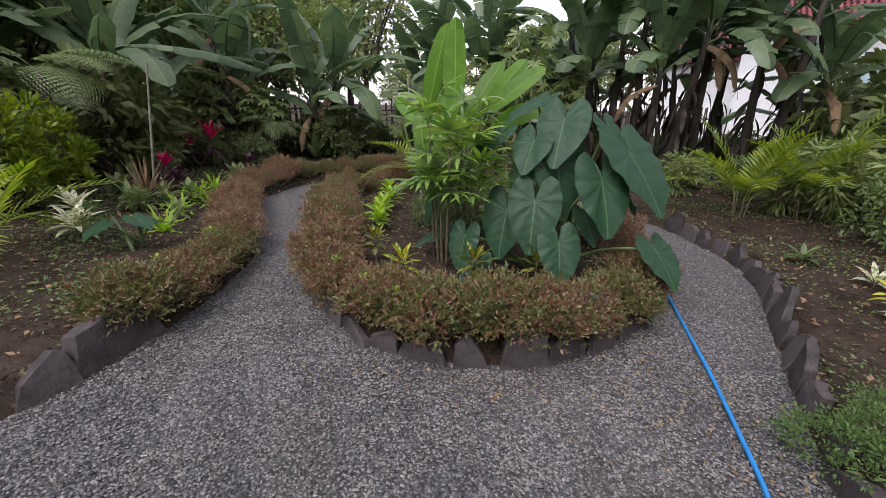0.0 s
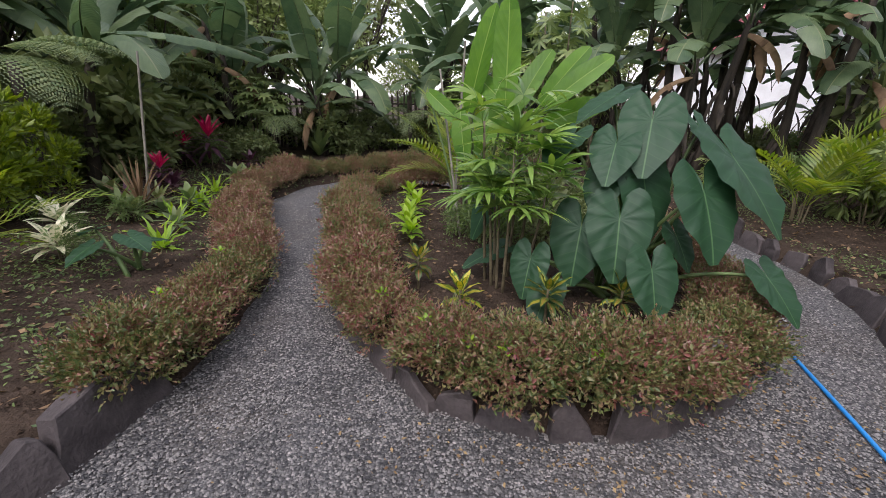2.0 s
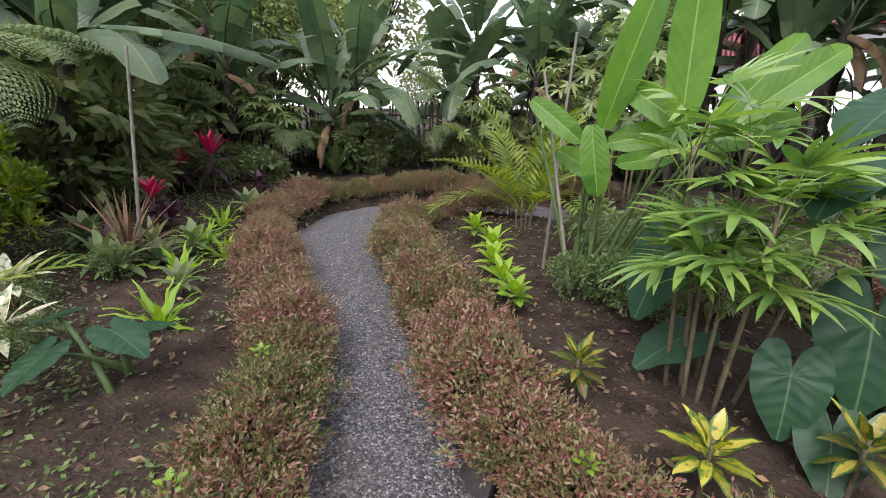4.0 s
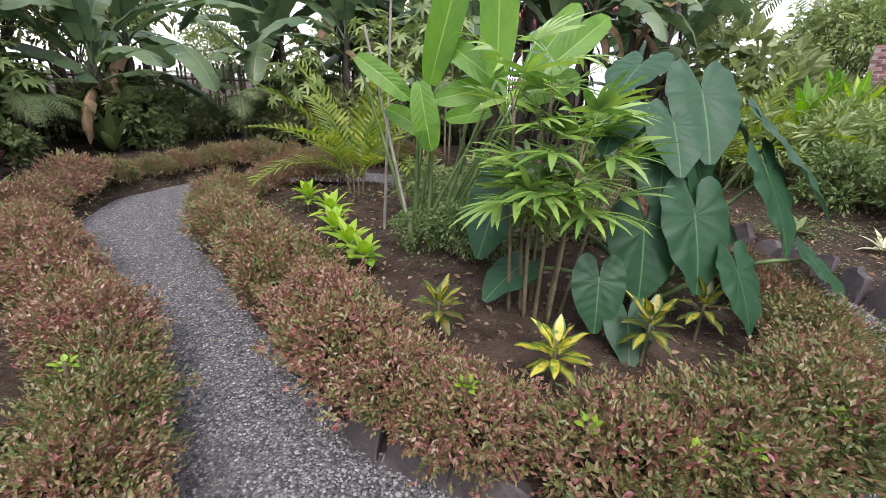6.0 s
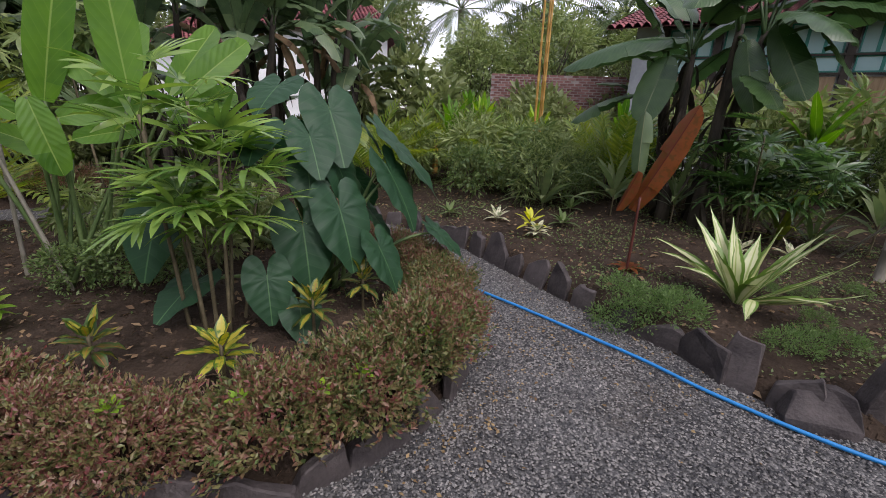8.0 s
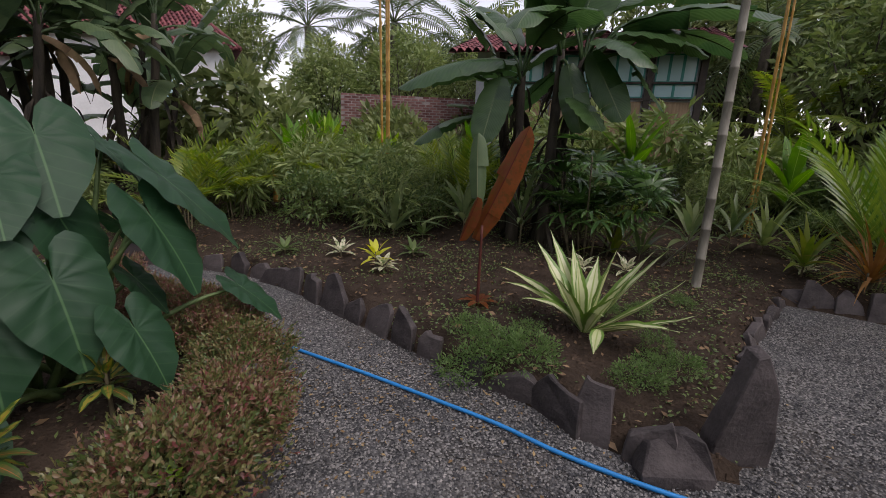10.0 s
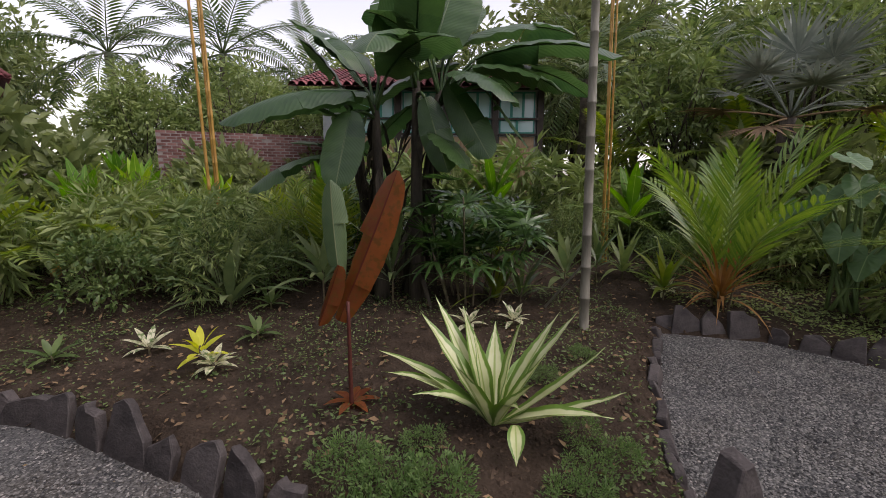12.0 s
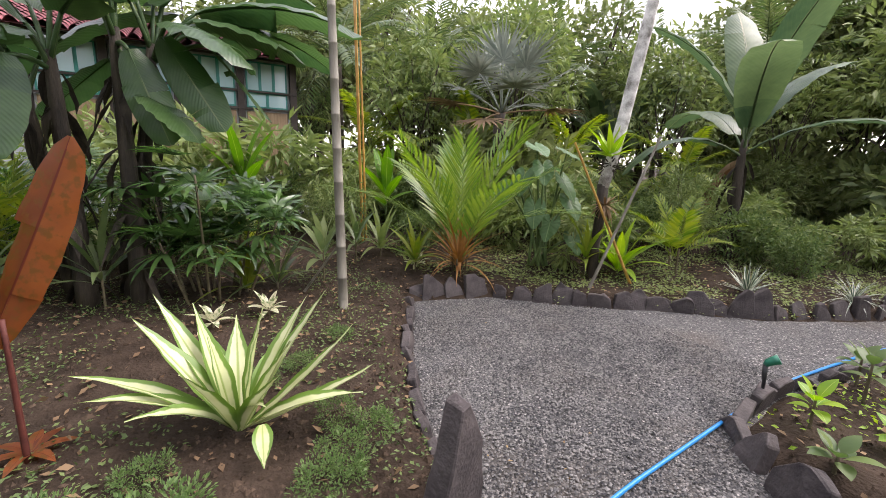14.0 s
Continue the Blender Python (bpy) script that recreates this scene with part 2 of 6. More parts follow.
def scatter(mesh, P, D, N, L, W, flat=False):
    """Many small leaves at once from arrays of place, way, normal, length and width; flat ones have two faces, the others four."""
    D = D / (np.linalg.norm(D, axis=1, keepdims=True) + 1e-9)
    S = np.cross(D, N)
    S /= np.linalg.norm(S, axis=1, keepdims=True) + 1e-9
    U = np.cross(S, D)
    L, W = L[:, None], W[:, None]
    if flat:
        c = P + D * L * 0.52
        quad = np.stack([P, c - S * W * 0.5 + U * W * 0.2, P + D * L - U * L * 0.1, c + S * W * 0.5 + U * W * 0.2], 1).reshape(-1, 3)
        k = len(mesh.v)
        mesh.v.extend(map(tuple, quad.tolist()))
        mesh.f.extend([f for i in range(k, k + len(quad), 4) for f in ((i, i + 2, i + 1), (i, i + 3, i + 2))])
        mesh.uv.extend([(0.5, 0), (0, 0.5), (0.5, 1), (1, 0.5)] * len(P))
        return
    c = P + D * L * 0.45 - U * W * 0.12
    quad = np.stack([P, c - S * W * 0.5 + U * W * 0.14, P + D * L - U * L * 0.12, c + S * W * 0.5 + U * W * 0.14, c], 1).reshape(-1, 3)
    faces, k = [], len(mesh.v)
    for i in range(k, k + len(quad), 5):
        faces += [(i, i + 4, i + 1), (i + 1, i + 4, i + 2), (i, i + 3, i + 4), (i + 4, i + 3, i + 2)]
    mesh.v.extend(map(tuple, quad.tolist()))
    mesh.f.extend(faces)
    mesh.uv.extend([(0.5, 0), (0, 0.45), (0.5, 1), (1, 0.45), (0.5, 0.45)] * len(P))


def unit_dirs(n, rng, up=0.0):
    v = rng.normal(size=(n, 3))
    v[:, 2] += up
    return v / np.linalg.norm(v, axis=1, keepdims=True)


# ---- ground plan ----
ISLAND = [(-1.05, 3.95), (-0.68, 3.1), (-0.36, 2.68), (0.0, 2.36), (0.4, 2.16), (0.9, 2.12), (1.3, 2.2), (1.75, 2.48), (2.15, 2.88), (2.5, 3.45),
          (2.62, 4.2), (2.5, 5.1), (2.1, 6.2), (1.3, 7.2), (0.3, 8.0), (-0.75, 8.2), (-1.45, 7.75), (-1.8, 6.75), (-1.7, 5.8), (-1.32, 4.7)]
OUTER = [(-1.9, -2.4), (-1.75, 0.6), (-1.42, 1.5), (-1.36, 2.13), (-1.36, 2.9), (-1.58, 3.93), (-2.05, 4.74), (-2.47, 5.63), (-2.98, 6.69), (-2.9, 7.9), (-2.2, 8.75),
         (-1.3, 9.2), (0.3, 9.2), (1.8, 8.5), (2.9, 7.2), (3.45, 5.8), (3.62, 4.84), (3.58, 4.25), (3.38, 3.6), (3.0, 2.7), (2.68, 1.9), (2.46, 1.27), (2.25, 0.9),
         (2.12, 0.55), (2.2, 0.15), (2.5, -0.03), (3.1, -0.12), (4.14, -0.52), (5.3, -1.09), (5.08, -1.94), (4.59, -2.45), (4.06, -3.12), (3.71, -3.66), (3.03, -4.43),
         (2.5, -5.6), (2.3, -7.5), (1.4, -7.5), (1.75, -5.2), (2.05, -3.8), (2.27, -2.67), (2.2, -1.86), (1.98, -1.6), (1.7, -1.42), (1.1, -1.6), (0.4, -2.4)]


def to_line(P, poly):
    """Distance of points to a closed outline, negative inside."""
    A = np.array(poly)
    B = np.roll(A, -1, 0)
    best, inside = np.full(len(P), 1e9), np.zeros(len(P), bool)
    for a, b in zip(A, B):
        e = b - a
        t = np.clip(((P - a) @ e) / (e @ e), 0, 1)
        best = np.minimum(best, np.linalg.norm(P - a - t[:, None] * e, axis=1))
        cross = (a[1] > P[:, 1]) != (b[1] > P[:, 1])
        inside ^= cross & (P[:, 0] < e[0] * (P[:, 1] - a[1]) / (e[1] + 1e-12) + a[0])
    return np.where(inside, -best, best)


def bed_distance(P):
    """How far a point lies inside the beds, negative on the gravel."""
    return np.maximum(to_line(P, OUTER), -to_line(P, ISLAND))


def ground_height(P):
    d = bed_distance(P)
    ramp_up = np.clip((d + 0.05) / 0.28, 0, 1)
    h = -0.05 + ramp_up * ramp_up * (3 - 2 * ramp_up) * 0.19
    h += np.clip(d - 0.5, 0, 3.0) * 0.05
    x, y = P[:, 0], P[:, 1]
    lumps = 0.02 * np.sin(x * 5.1 + 1.3 * np.sin(y * 3.7)) * np.sin(y * 4.3 + x) + 0.008 * np.sin(x * 17 + y * 3) * np.sin(y * 15 - x * 4)
    return h + lumps * np.clip(d * 3, 0, 1)


def gz(x, y):
    return float(ground_height(np.array([[x, y]]))[0])


def spread(lo, hi, fine, far):
    mid = np.arange(lo, hi + 1e-6, fine)
    out = np.geomspace(fine * 2, far, 26)
    return np.concatenate([lo - out[::-1], mid, hi + out])


def build_ground():
    xs, ys = spread(-9, 9.5, 0.13, 600), spread(-9, 13, 0.13, 600)
    X, Y = np.meshgrid(xs, ys)
    P = np.stack([X.ravel(), Y.ravel()], 1)
    V = np.column_stack([P, ground_height(P)])
    nx, ny = len(xs), len(ys)
    i = (np.arange(ny - 1)[:, None] * nx + np.arange(nx - 1)).ravel()
    m = Mesh()
    m.v, m.f, m.uv = V.tolist(), np.stack([i, i + 1, i + nx + 1, i + nx], 1).tolist(), [(0.5, 0.5)] * len(V)
    tagged(part("ground", m, SOIL), "dark brown bare garden soil, lumpy and damp", "soil", kind="structure")
    xs, ys = np.arange(-3.4, 6.2, 0.06), np.arange(-7.6, 9.6, 0.06)
    X, Y = np.meshgrid(xs, ys)
    P = np.stack([X.ravel(), Y.ravel()], 1)
    d = bed_distance(P)
    z = 0.006 * np.sin(P[:, 0] * 3.1) * np.sin(P[:, 1] * 2.7) + 0.003 * np.sin(P[:, 0] * 13 + P[:, 1] * 7)
    nx, ny = len(xs), len(ys)
    i = (np.arange(ny - 1)[:, None] * nx + np.arange(nx - 1)).ravel()
    F = np.stack([i, i + 1, i + nx + 1, i + nx], 1)
    F = F[(d[F] < 0.12).all(1)]
    m = Mesh()
    m.v, m.f, m.uv = np.column_stack([P, z]).tolist(), F.tolist(), [(0.5, 0.5)] * len(P)
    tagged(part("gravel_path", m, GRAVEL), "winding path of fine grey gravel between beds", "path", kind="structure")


build_ground()


def build_pebbles():
    """Loose stones lying on the gravel where the path is walked."""
    rng = np.random.default_rng(5)
    P = rng.uniform((-2.6, -3.0), (5.0, 6.0), (300000, 2))
    near = np.minimum(np.hypot(P[:, 0] - 0.6, P[:, 1] - 1.2), np.hypot(P[:, 0] - 3.0, P[:, 1] + 1.1))
    keep = (bed_distance(P) < 0.02) & (rng.random(len(P)) < np.clip(1.7 - near / 2.4, 0.1, 1))
    P = P[keep]
    n = len(P)
    base = np.array([(1, 0, 0), (0.2, 0.9, 0), (-0.9, 0.3, 0), (-0.3, -0.85, 0), (0.1, 0.1, 0.75), (0, 0, -0.5)])
    sz = rng.uniform(0.0045, 0.0105, n) * np.where(rng.random(n) < 0.04, 1.6, 1)
    a = rng.uniform(0, 6.28, n)
    v = base[None] * rng.uniform(0.65, 1.3, (n, 6, 3)) * sz[:, None, None]
    c, s = np.cos(a)[:, None], np.sin(a)[:, None]
    v = np.stack([v[..., 0] * c - v[..., 1] * s, v[..., 0] * s + v[..., 1] * c, v[..., 2]], -1)
    v += np.column_stack([P, 0.004 + rng.uniform(0, 0.008, n)])[:, None]
    tri = np.array([(0, 1, 4), (1, 2, 4), (2, 3, 4), (3, 0, 4)])
    F = (tri[None] + 6 * np.arange(n)[:, None, None]).reshape(-1, 3)
    m = Mesh()
    m.v, m.f, m.uv = v.reshape(-1, 3).tolist(), F.tolist(), [(0.5, 0.5)] * (6 * n)
    tagged(part("gravel", m, PEBBLE, smooth=False), "loose grey and pale pebbles on the path", "gravel", kind="stuff")


build_pebbles()


# ---- edging stones ----
def stone_mesh(w, h, t, rnd, shape=None):
    """A split slab set on edge: an uneven outline with chipped rims."""
    if shape is None:
        left, right, peak = rnd.uniform(0.45, 0.95), rnd.uniform(0.4, 0.9), rnd.uniform(-0.3, 0.3)
        shape = [(-0.46, -0.5), (-0.52, 0.1), (-0.5 + rnd.uniform(0, 0.14), left), (peak, rnd.uniform(0.9, 1.08)), (peak + rnd.uniform(0.1, 0.2), rnd.uniform(0.82, 1.0)), (0.5 - rnd.uniform(0, 0.12), right), (0.52, 0.08), (0.47, -0.5)]
    outline = shape
    bm = bmesh.new()
    vs = [bm.verts.new((x * w, rnd.uniform(-0.08, 0.08) * t, y * h)) for x, y in outline]
    f = bm.faces.new(vs)
    ext = bmesh.ops.extrude_face_region(bm, geom=[f])
    for v in [g for g in ext["geom"] if isinstance(g, bmesh.types.BMVert)]:
        v.co.y += t * rnd.uniform(0.7, 1.15)
        v.co.x *= rnd.uniform(0.86, 1.0)
        v.co.z -= 0.03 * h * rnd.random()
    bmesh.ops.bevel(bm, geom=list(bm.edges), offset=0.008, segments=1, affect="EDGES")
    bmesh.ops.triangulate(bm, faces=list(bm.faces))
    bmesh.ops.subdivide_edges(bm, edges=[e for e in bm.edges if e.calc_length() > 0.1], cuts=1)
    for v in bm.verts:
        v.co += Vector((noise.noise(v.co * 9 + Vector((w * 50, 0, 0))), noise.noise(v.co * 11), noise.noise(v.co * 8 + Vector((0, 9, 0))))) * 0.013
    bmesh.ops.recalc_face_normals(bm, faces=list(bm.faces))
    me = bpy.data.meshes.new("edging_stone")
    bm.to_mesh(me)
    bm.free()
    me.materials.append(STONE)
    return me


def stone(x, y, turn, w, h, t, rnd, lean=0.0, shape=None):
    ob = new("edging_stone", stone_mesh(w, h, t, rnd, shape))
    ob.matrix_world = pose(x, y, -0.01, lean, 0, turn)
    return tagged(ob, "dark grey-brown split basalt slab set upright along the bed", "stone", "stones edging the beds")


def along(line, step, rnd):
    """Places and headings at uneven steps on an open line."""
    pts = [Vector((*p, 0)) for p in line]
    out, left = [], 0.0
    for a, b in zip(pts, pts[1:]):
        L = (b - a).length
        while left < L:
            p = a + (b - a) * (left / L)
            out.append((p.x, p.y, math.degrees(math.atan2(b.y - a.y, b.x - a.x))))
            left += step * rnd.uniform(0.8, 1.2)
        left -= L
    return out


def build_stones():
    rnd = random.Random(11)
    runs = [
        ([(-1.95, 0.1), (-1.75, 0.7), (-1.45, 1.48), (-1.38, 2.05)], 0.46, (0.24, 0.36), -1),
        ([(-0.68, 3.05), (-0.36, 2.66), (0.0, 2.34), (0.4, 2.14), (0.9, 2.1), (1.3, 2.18), (1.75, 2.46), (2.15, 2.86), (2.45, 3.3)], 0.34, (0.14, 0.32), -1),
        ([(3.45, 5.9), (3.64, 4.84), (3.6, 4.25), (3.4, 3.6), (3.02, 2.7), (2.7, 1.9), (2.48, 1.27), (2.27, 0.9), (2.14, 0.55)], 0.31, (0.2, 0.4), -1),
        ([(2.6, -0.02), (3.1, -0.1), (4.14, -0.5), (5.25, -1.05)], 0.22, (0.12, 0.2), -1),
        ([(5.35, -1.15), (5.12, -1.95), (4.63, -2.45), (4.1, -3.12), (3.75, -3.66), (3.07, -4.45), (2.55, -5.6), (2.35, -7.4)], 0.24, (0.18, 0.36), -1),
        ([(1.05, -1.62), (1.7, -1.44), (1.98, -1.62), (2.2, -1.88), (2.26, -2.67), (2.04, -3.8), (1.74, -5.2)], 0.3, (0.1, 0.24), 1),
    ]
    for line, step, (lo, hi), back in runs:
        for x, y, a in along(line, step, rnd):
            stone(x, y, a + rnd.uniform(-12, 12), step * rnd.uniform(0.6, 1.4), rnd.uniform(lo, hi), rnd.uniform(0.05, 0.1) * (1.5 if step > 0.4 else 1), rnd, back * rnd.uniform(2, 26))
    # The tall slab at the corner of the bed and the flat ones before it.
    corner = stone(2.47, 0.16, 108, 0.36, 0.68, 0.13, rnd, -4, [(-0.5, -0.3), (-0.46, 0.3), (-0.28, 0.68), (-0.02, 1.0), (0.12, 0.97), (0.3, 0.6), (0.46, 0.25), (0.5, -0.3)])
    tagged(corner, "tall pointed dark basalt slab at the bed's corner", "stone")
    stone(2.2, 0.47, 105, 0.36, 0.24, 0.12, rnd, 22)
    stone(1.72, 2.5, 25, 0.3, 0.42, 0.1, rnd, -8)


build_stones()


# ---- hedges ----
def shrub_mesh(seed, r, h, sprigs, size):
    """Leafy sprigs that stand out of one clipped shrub, over a darker inner layer of leaves."""
    rng = np.random.default_rng(seed)
    d = unit_dirs(sprigs, rng, 0.35)
    d[:, 2] = np.abs(d[:, 2]) - 0.3 * (rng.random(sprigs) < 0.35)
    lump = 1 + 0.16 * np.sin(d[:, 0] * 5 + seed) * np.sin(d[:, 1] * 5 + seed) + 0.08 * np.sin(d[:, 2] * 9 + d[:, 0] * 5)
    lump *= rng.uniform(0.9, 1.1, sprigs)
    tip = d * lump[:, None] * np.array([r, r, h * 0.5]) + np.array([0, 0, h * 0.56])
    axis = d + rng.normal(size=(sprigs, 3)) * 0.35 + np.array([0, 0, 0.45])
    axis /= np.linalg.norm(axis, axis=1, keepdims=True)
    per = 9
    q = np.tile(np.linspace(0, 1, per), sprigs)
    A = np.repeat(axis, per, 0)
    n = len(q)
    P = np.repeat(tip, per, 0) - A * (q * 0.085)[:, None]
    way_out = A * (1.3 - q)[:, None] + unit_dirs(n, rng) * (0.35 + 0.75 * q)[:, None]
    L = rng.uniform(0.75, 1.3, n) * size * (0.6 + 0.5 * q)
    m = Mesh()
    scatter(m, P, way_out, unit_dirs(n, rng, 0.8), L, L * rng.uniform(0.4, 0.55, n), True)
    k = 800
    e = unit_dirs(k, rng, 0.3)
    e[:, 2] = np.abs(e[:, 2]) - 0.15
    inner = e * rng.uniform(0.5, 0.82, (k, 1)) * np.array([r, r, h * 0.5]) + np.array([0, 0, h * 0.54])
    scatter(m, inner, e + rng.normal(size=(k, 3)) * 0.8, unit_dirs(k, rng, 0.5), rng.uniform(0.9, 1.4, k) * size, rng.uniform(0.4, 0.55, k) * size, True)
    return m


def twig_mesh(seed, r, h, count=26):
    rnd = random.Random(seed)
    m = Mesh()
    for _ in range(count):
        a, q = rnd.random() * 6.28, rnd.random() ** 0.6
        tip = Vector((math.cos(a) * r * q, math.sin(a) * r * q, h * (0.9 - 0.35 * q)))
        base = Vector((math.cos(a) * 0.05, math.sin(a) * 0.05, -0.06))
        tube(m, [base, (base + tip) / 2 + Vector((rnd.uniform(-0.04, 0.04), rnd.uniform(-0.04, 0.04), 0.02)), tip], [0.006, 0.004, 0.002], 4, False)
    return m


def build_hedges():
    rnd = random.Random(4)
    kinds = []
    for k in range(6):
        leaf_me = shrub_mesh(20 + k, 0.29, 0.43, 640, 0.03).data("foliage", HEDGE_LEAF)
        twig_me = twig_mesh(40 + k, 0.26, 0.4).data("stem", TWIG)
        kinds.append((leaf_me, twig_me))
    runs = [
        ([(-1.56, 2.22), (-1.56, 2.5), (-1.56, 2.9), (-1.83, 3.93), (-2.36, 4.8), (-2.78, 5.65), (-3.3, 6.65), (-3.24, 8.0), (-2.4, 9.0), (-1.4, 9.5), (0.3, 9.5), (1.6, 9.0)], "hedges along the outer side of the path"),
        ([(2.3, 4.6), (2.36, 4.1), (2.3, 3.5), (1.97, 2.99), (1.63, 2.63), (1.26, 2.38), (0.85, 2.3), (0.43, 2.34), (0.1, 2.53), (-0.22, 2.8), (-0.53, 3.17), (-0.81, 4.05), (-1.08, 4.8), (-1.45, 5.85), (-1.55, 6.75), (-1.25, 7.55), (-0.65, 7.95), (0.2, 7.8)], "hedges round the island bed"),
    ]
    for line, group in runs:
        for x, y, a in along(line, 0.43, rnd):
            leaf_me, twig_me = kinds[rnd.randrange(6)]
            ob = thing("hedge_shrub", "clipped low shrub with tiny reddish-brown and olive leaves", "shrub", (x + rnd.uniform(-0.04, 0.04), y + rnd.uniform(-0.04, 0.04), rnd.uniform(-0.03, 0.04)), group, turn=rnd.uniform(0, 360), size=rnd.uniform(0.86, 1.22))
            part("foliage", leaf_me, HEDGE_LEAF, ob)
            part("stem", twig_me, TWIG, ob)


build_hedges()


# ---- plant materials ----
TARO = leaf_material("taro_leaf", (0.012, 0.042, 0.02), (0.027, 0.078, 0.032), (0.07, 0.15, 0.06), 0.5, 0.3, 0.2, 46.0, 0.014)
PALE_TARO = leaf_material("pale_taro_leaf", (0.06, 0.13, 0.05), (0.13, 0.22, 0.09), (0.2, 0.3, 0.13), 0.4, 0.4, 0.3, 46.0, 0.02)
TARO_STEM = plain("taro_stem", (0.05, 0.09, 0.03), (0.14, 0.2, 0.07), 6.0, 0.5)
HELICONIA = leaf_material("heliconia_leaf", (0.05, 0.14, 0.014), (0.13, 0.27, 0.03), (0.24, 0.36, 0.08), 0.45, 0.35, 0.45, 60.0, 0.03)
BANANA = leaf_material("banana_leaf", (0.045, 0.088, 0.043), (0.129, 0.184, 0.082), (0.200, 0.225, 0.115), 0.4, 0.45, 0.3, 150.0, 0.03)
BANANA_DEEP = leaf_material("deep_banana_leaf", (0.028, 0.068, 0.026), (0.075, 0.14, 0.045), (0.15, 0.2, 0.085), 0.32, 0.5, 0.28, 150.0, 0.025)
DARK_LADY = leaf_material("dark_lady_palm_leaf", (0.03, 0.075, 0.022), (0.1, 0.18, 0.05), None, 0.22, 0.55, 0.3)
BANANA_STEM = plain("banana_stem", (0.012, 0.01, 0.009), (0.075, 0.06, 0.042), 4.0, 0.8, 0.3, 0.7, 0.02, stretch=(3, 3, 0.5))
PALM = leaf_material("palm_leaf", (0.07, 0.15, 0.02), (0.28, 0.32, 0.05), None, 0.4, 0.45, 0.4)
STRIPED_PALM = leaf_material("striped_palm_leaf", (0.06, 0.14, 0.02), (0.2, 0.28, 0.05), (0.34, 0.36, 0.1), 0.35, 0.5, 0.35)
PALM_GREEN = leaf_material("green_palm_leaf", (0.038, 0.078, 0.026), (0.128, 0.167, 0.060), None, 0.35, 0.5, 0.3)
PALM_DRY = leaf_material("dry_palm_leaf", (0.2, 0.09, 0.03), (0.36, 0.2, 0.07), None, 0.6, 0.3, 0.3)
LADY = leaf_material("lady_palm_leaf", (0.06, 0.145, 0.034), (0.26, 0.38, 0.08), None, 0.18, 0.6, 0.3, 0.0)
CANE = plain("cane", (0.06, 0.05, 0.03), (0.17, 0.14, 0.08), 14.0, 0.7)
CROTON = leaf_material("croton_leaf", (0.16, 0.2, 0.02), (0.62, 0.55, 0.1), (0.55, 0.4, 0.05), 0.35, 0.5, 0.35, edge=(0.08, 0.15, 0.02), edge_at=0.3, spots=(0.1, 0.19, 0.02), middle=[(0.4, (0.42, 0.38, 0.04))])
CROTON_RED = leaf_material("red_croton_leaf", (0.05, 0.03, 0.02), (0.4, 0.38, 0.05), (0.45, 0.16, 0.05), 0.35, 0.5, 0.3, edge=(0.05, 0.1, 0.02), spots=(0.06, 0.12, 0.02))
LIME = leaf_material("lime_leaf", (0.12, 0.27, 0.02), (0.32, 0.45, 0.05), (0.4, 0.5, 0.1), 0.45, 0.4, 0.4)
GREEN = leaf_material("green_leaf", (0.051, 0.098, 0.031), (0.166, 0.225, 0.072), None, 0.45, 0.4, 0.3)
MID = leaf_material("shrub_leaf", (0.089, 0.150, 0.048), (0.273, 0.318, 0.115), None, 0.45, 0.4, 0.32, objects=0.4)
DEEP = leaf_material("tree_leaf", (0.077, 0.118, 0.043), (0.243, 0.274, 0.108), None, 0.45, 0.4, 0.35, objects=0.4)
FERN = leaf_material("fern_leaf", (0.077, 0.127, 0.054), (0.205, 0.245, 0.108), None, 0.5, 0.3, 0.35)
CORDYLINE = leaf_material("cordyline_leaf", (0.35, 0.012, 0.06), (0.6, 0.03, 0.12), (0.6, 0.08, 0.15), 0.4, 0.45, 0.35)
PURPLE = leaf_material("purple_leaf", (0.03, 0.012, 0.02), (0.09, 0.03, 0.05), (0.12, 0.03, 0.06), 0.4, 0.45, 0.2)
RUST = leaf_material("rust_leaf", (0.085, 0.02, 0.009), (0.25, 0.075, 0.02), (0.12, 0.022, 0.01), 0.4, 0.4, 0.45, spots=(0.15, 0.06, 0.014))
RED_STEM = plain("red_stem", (0.05, 0.014, 0.011), (0.13, 0.036, 0.026), 12.0, 0.6)
AGAVE = leaf_material("agave_leaf", (0.36, 0.4, 0.12), (0.7, 0.7, 0.48), (0.3, 0.38, 0.12), 0.4, 0.45, 0.15, edge=(0.13, 0.23, 0.04), edge_at=0.27, rib_width=0.07)
SILVER = leaf_material("silver_leaf", (0.05, 0.09, 0.06), (0.1, 0.15, 0.1), None, 0.4, 0.4, 0.1, edge=(0.5, 0.52, 0.42))
CREAM = leaf_material("cream_leaf", (0.55, 0.52, 0.36), (0.7, 0.68, 0.5), (0.2, 0.28, 0.1), 0.45, 0.4, 0.3, spots=(0.15, 0.22, 0.08))
FAN = leaf_material("fan_palm_leaf", (0.12, 0.15, 0.12), (0.28, 0.3, 0.25), None, 0.45, 0.4, 0.15)
BAMBOO_GREY = plain("grey_bamboo", (0.12, 0.11, 0.085), (0.27, 0.25, 0.2), 3.0, 0.6, 0.35, 0.3, 0.004, stretch=(4, 4, 0.6))
BAMBOO_GOLD = plain("golden_bamboo", (0.3, 0.15, 0.03), (0.5, 0.3, 0.07), 5.0, 0.45, 0.45, 0.2, 0.003, stretch=(4, 4, 0.6))
BARK = plain("bark", (0.035, 0.028, 0.02), (0.13, 0.11, 0.085), 7.0, 0.9, 0.2, 0.8, 0.02)
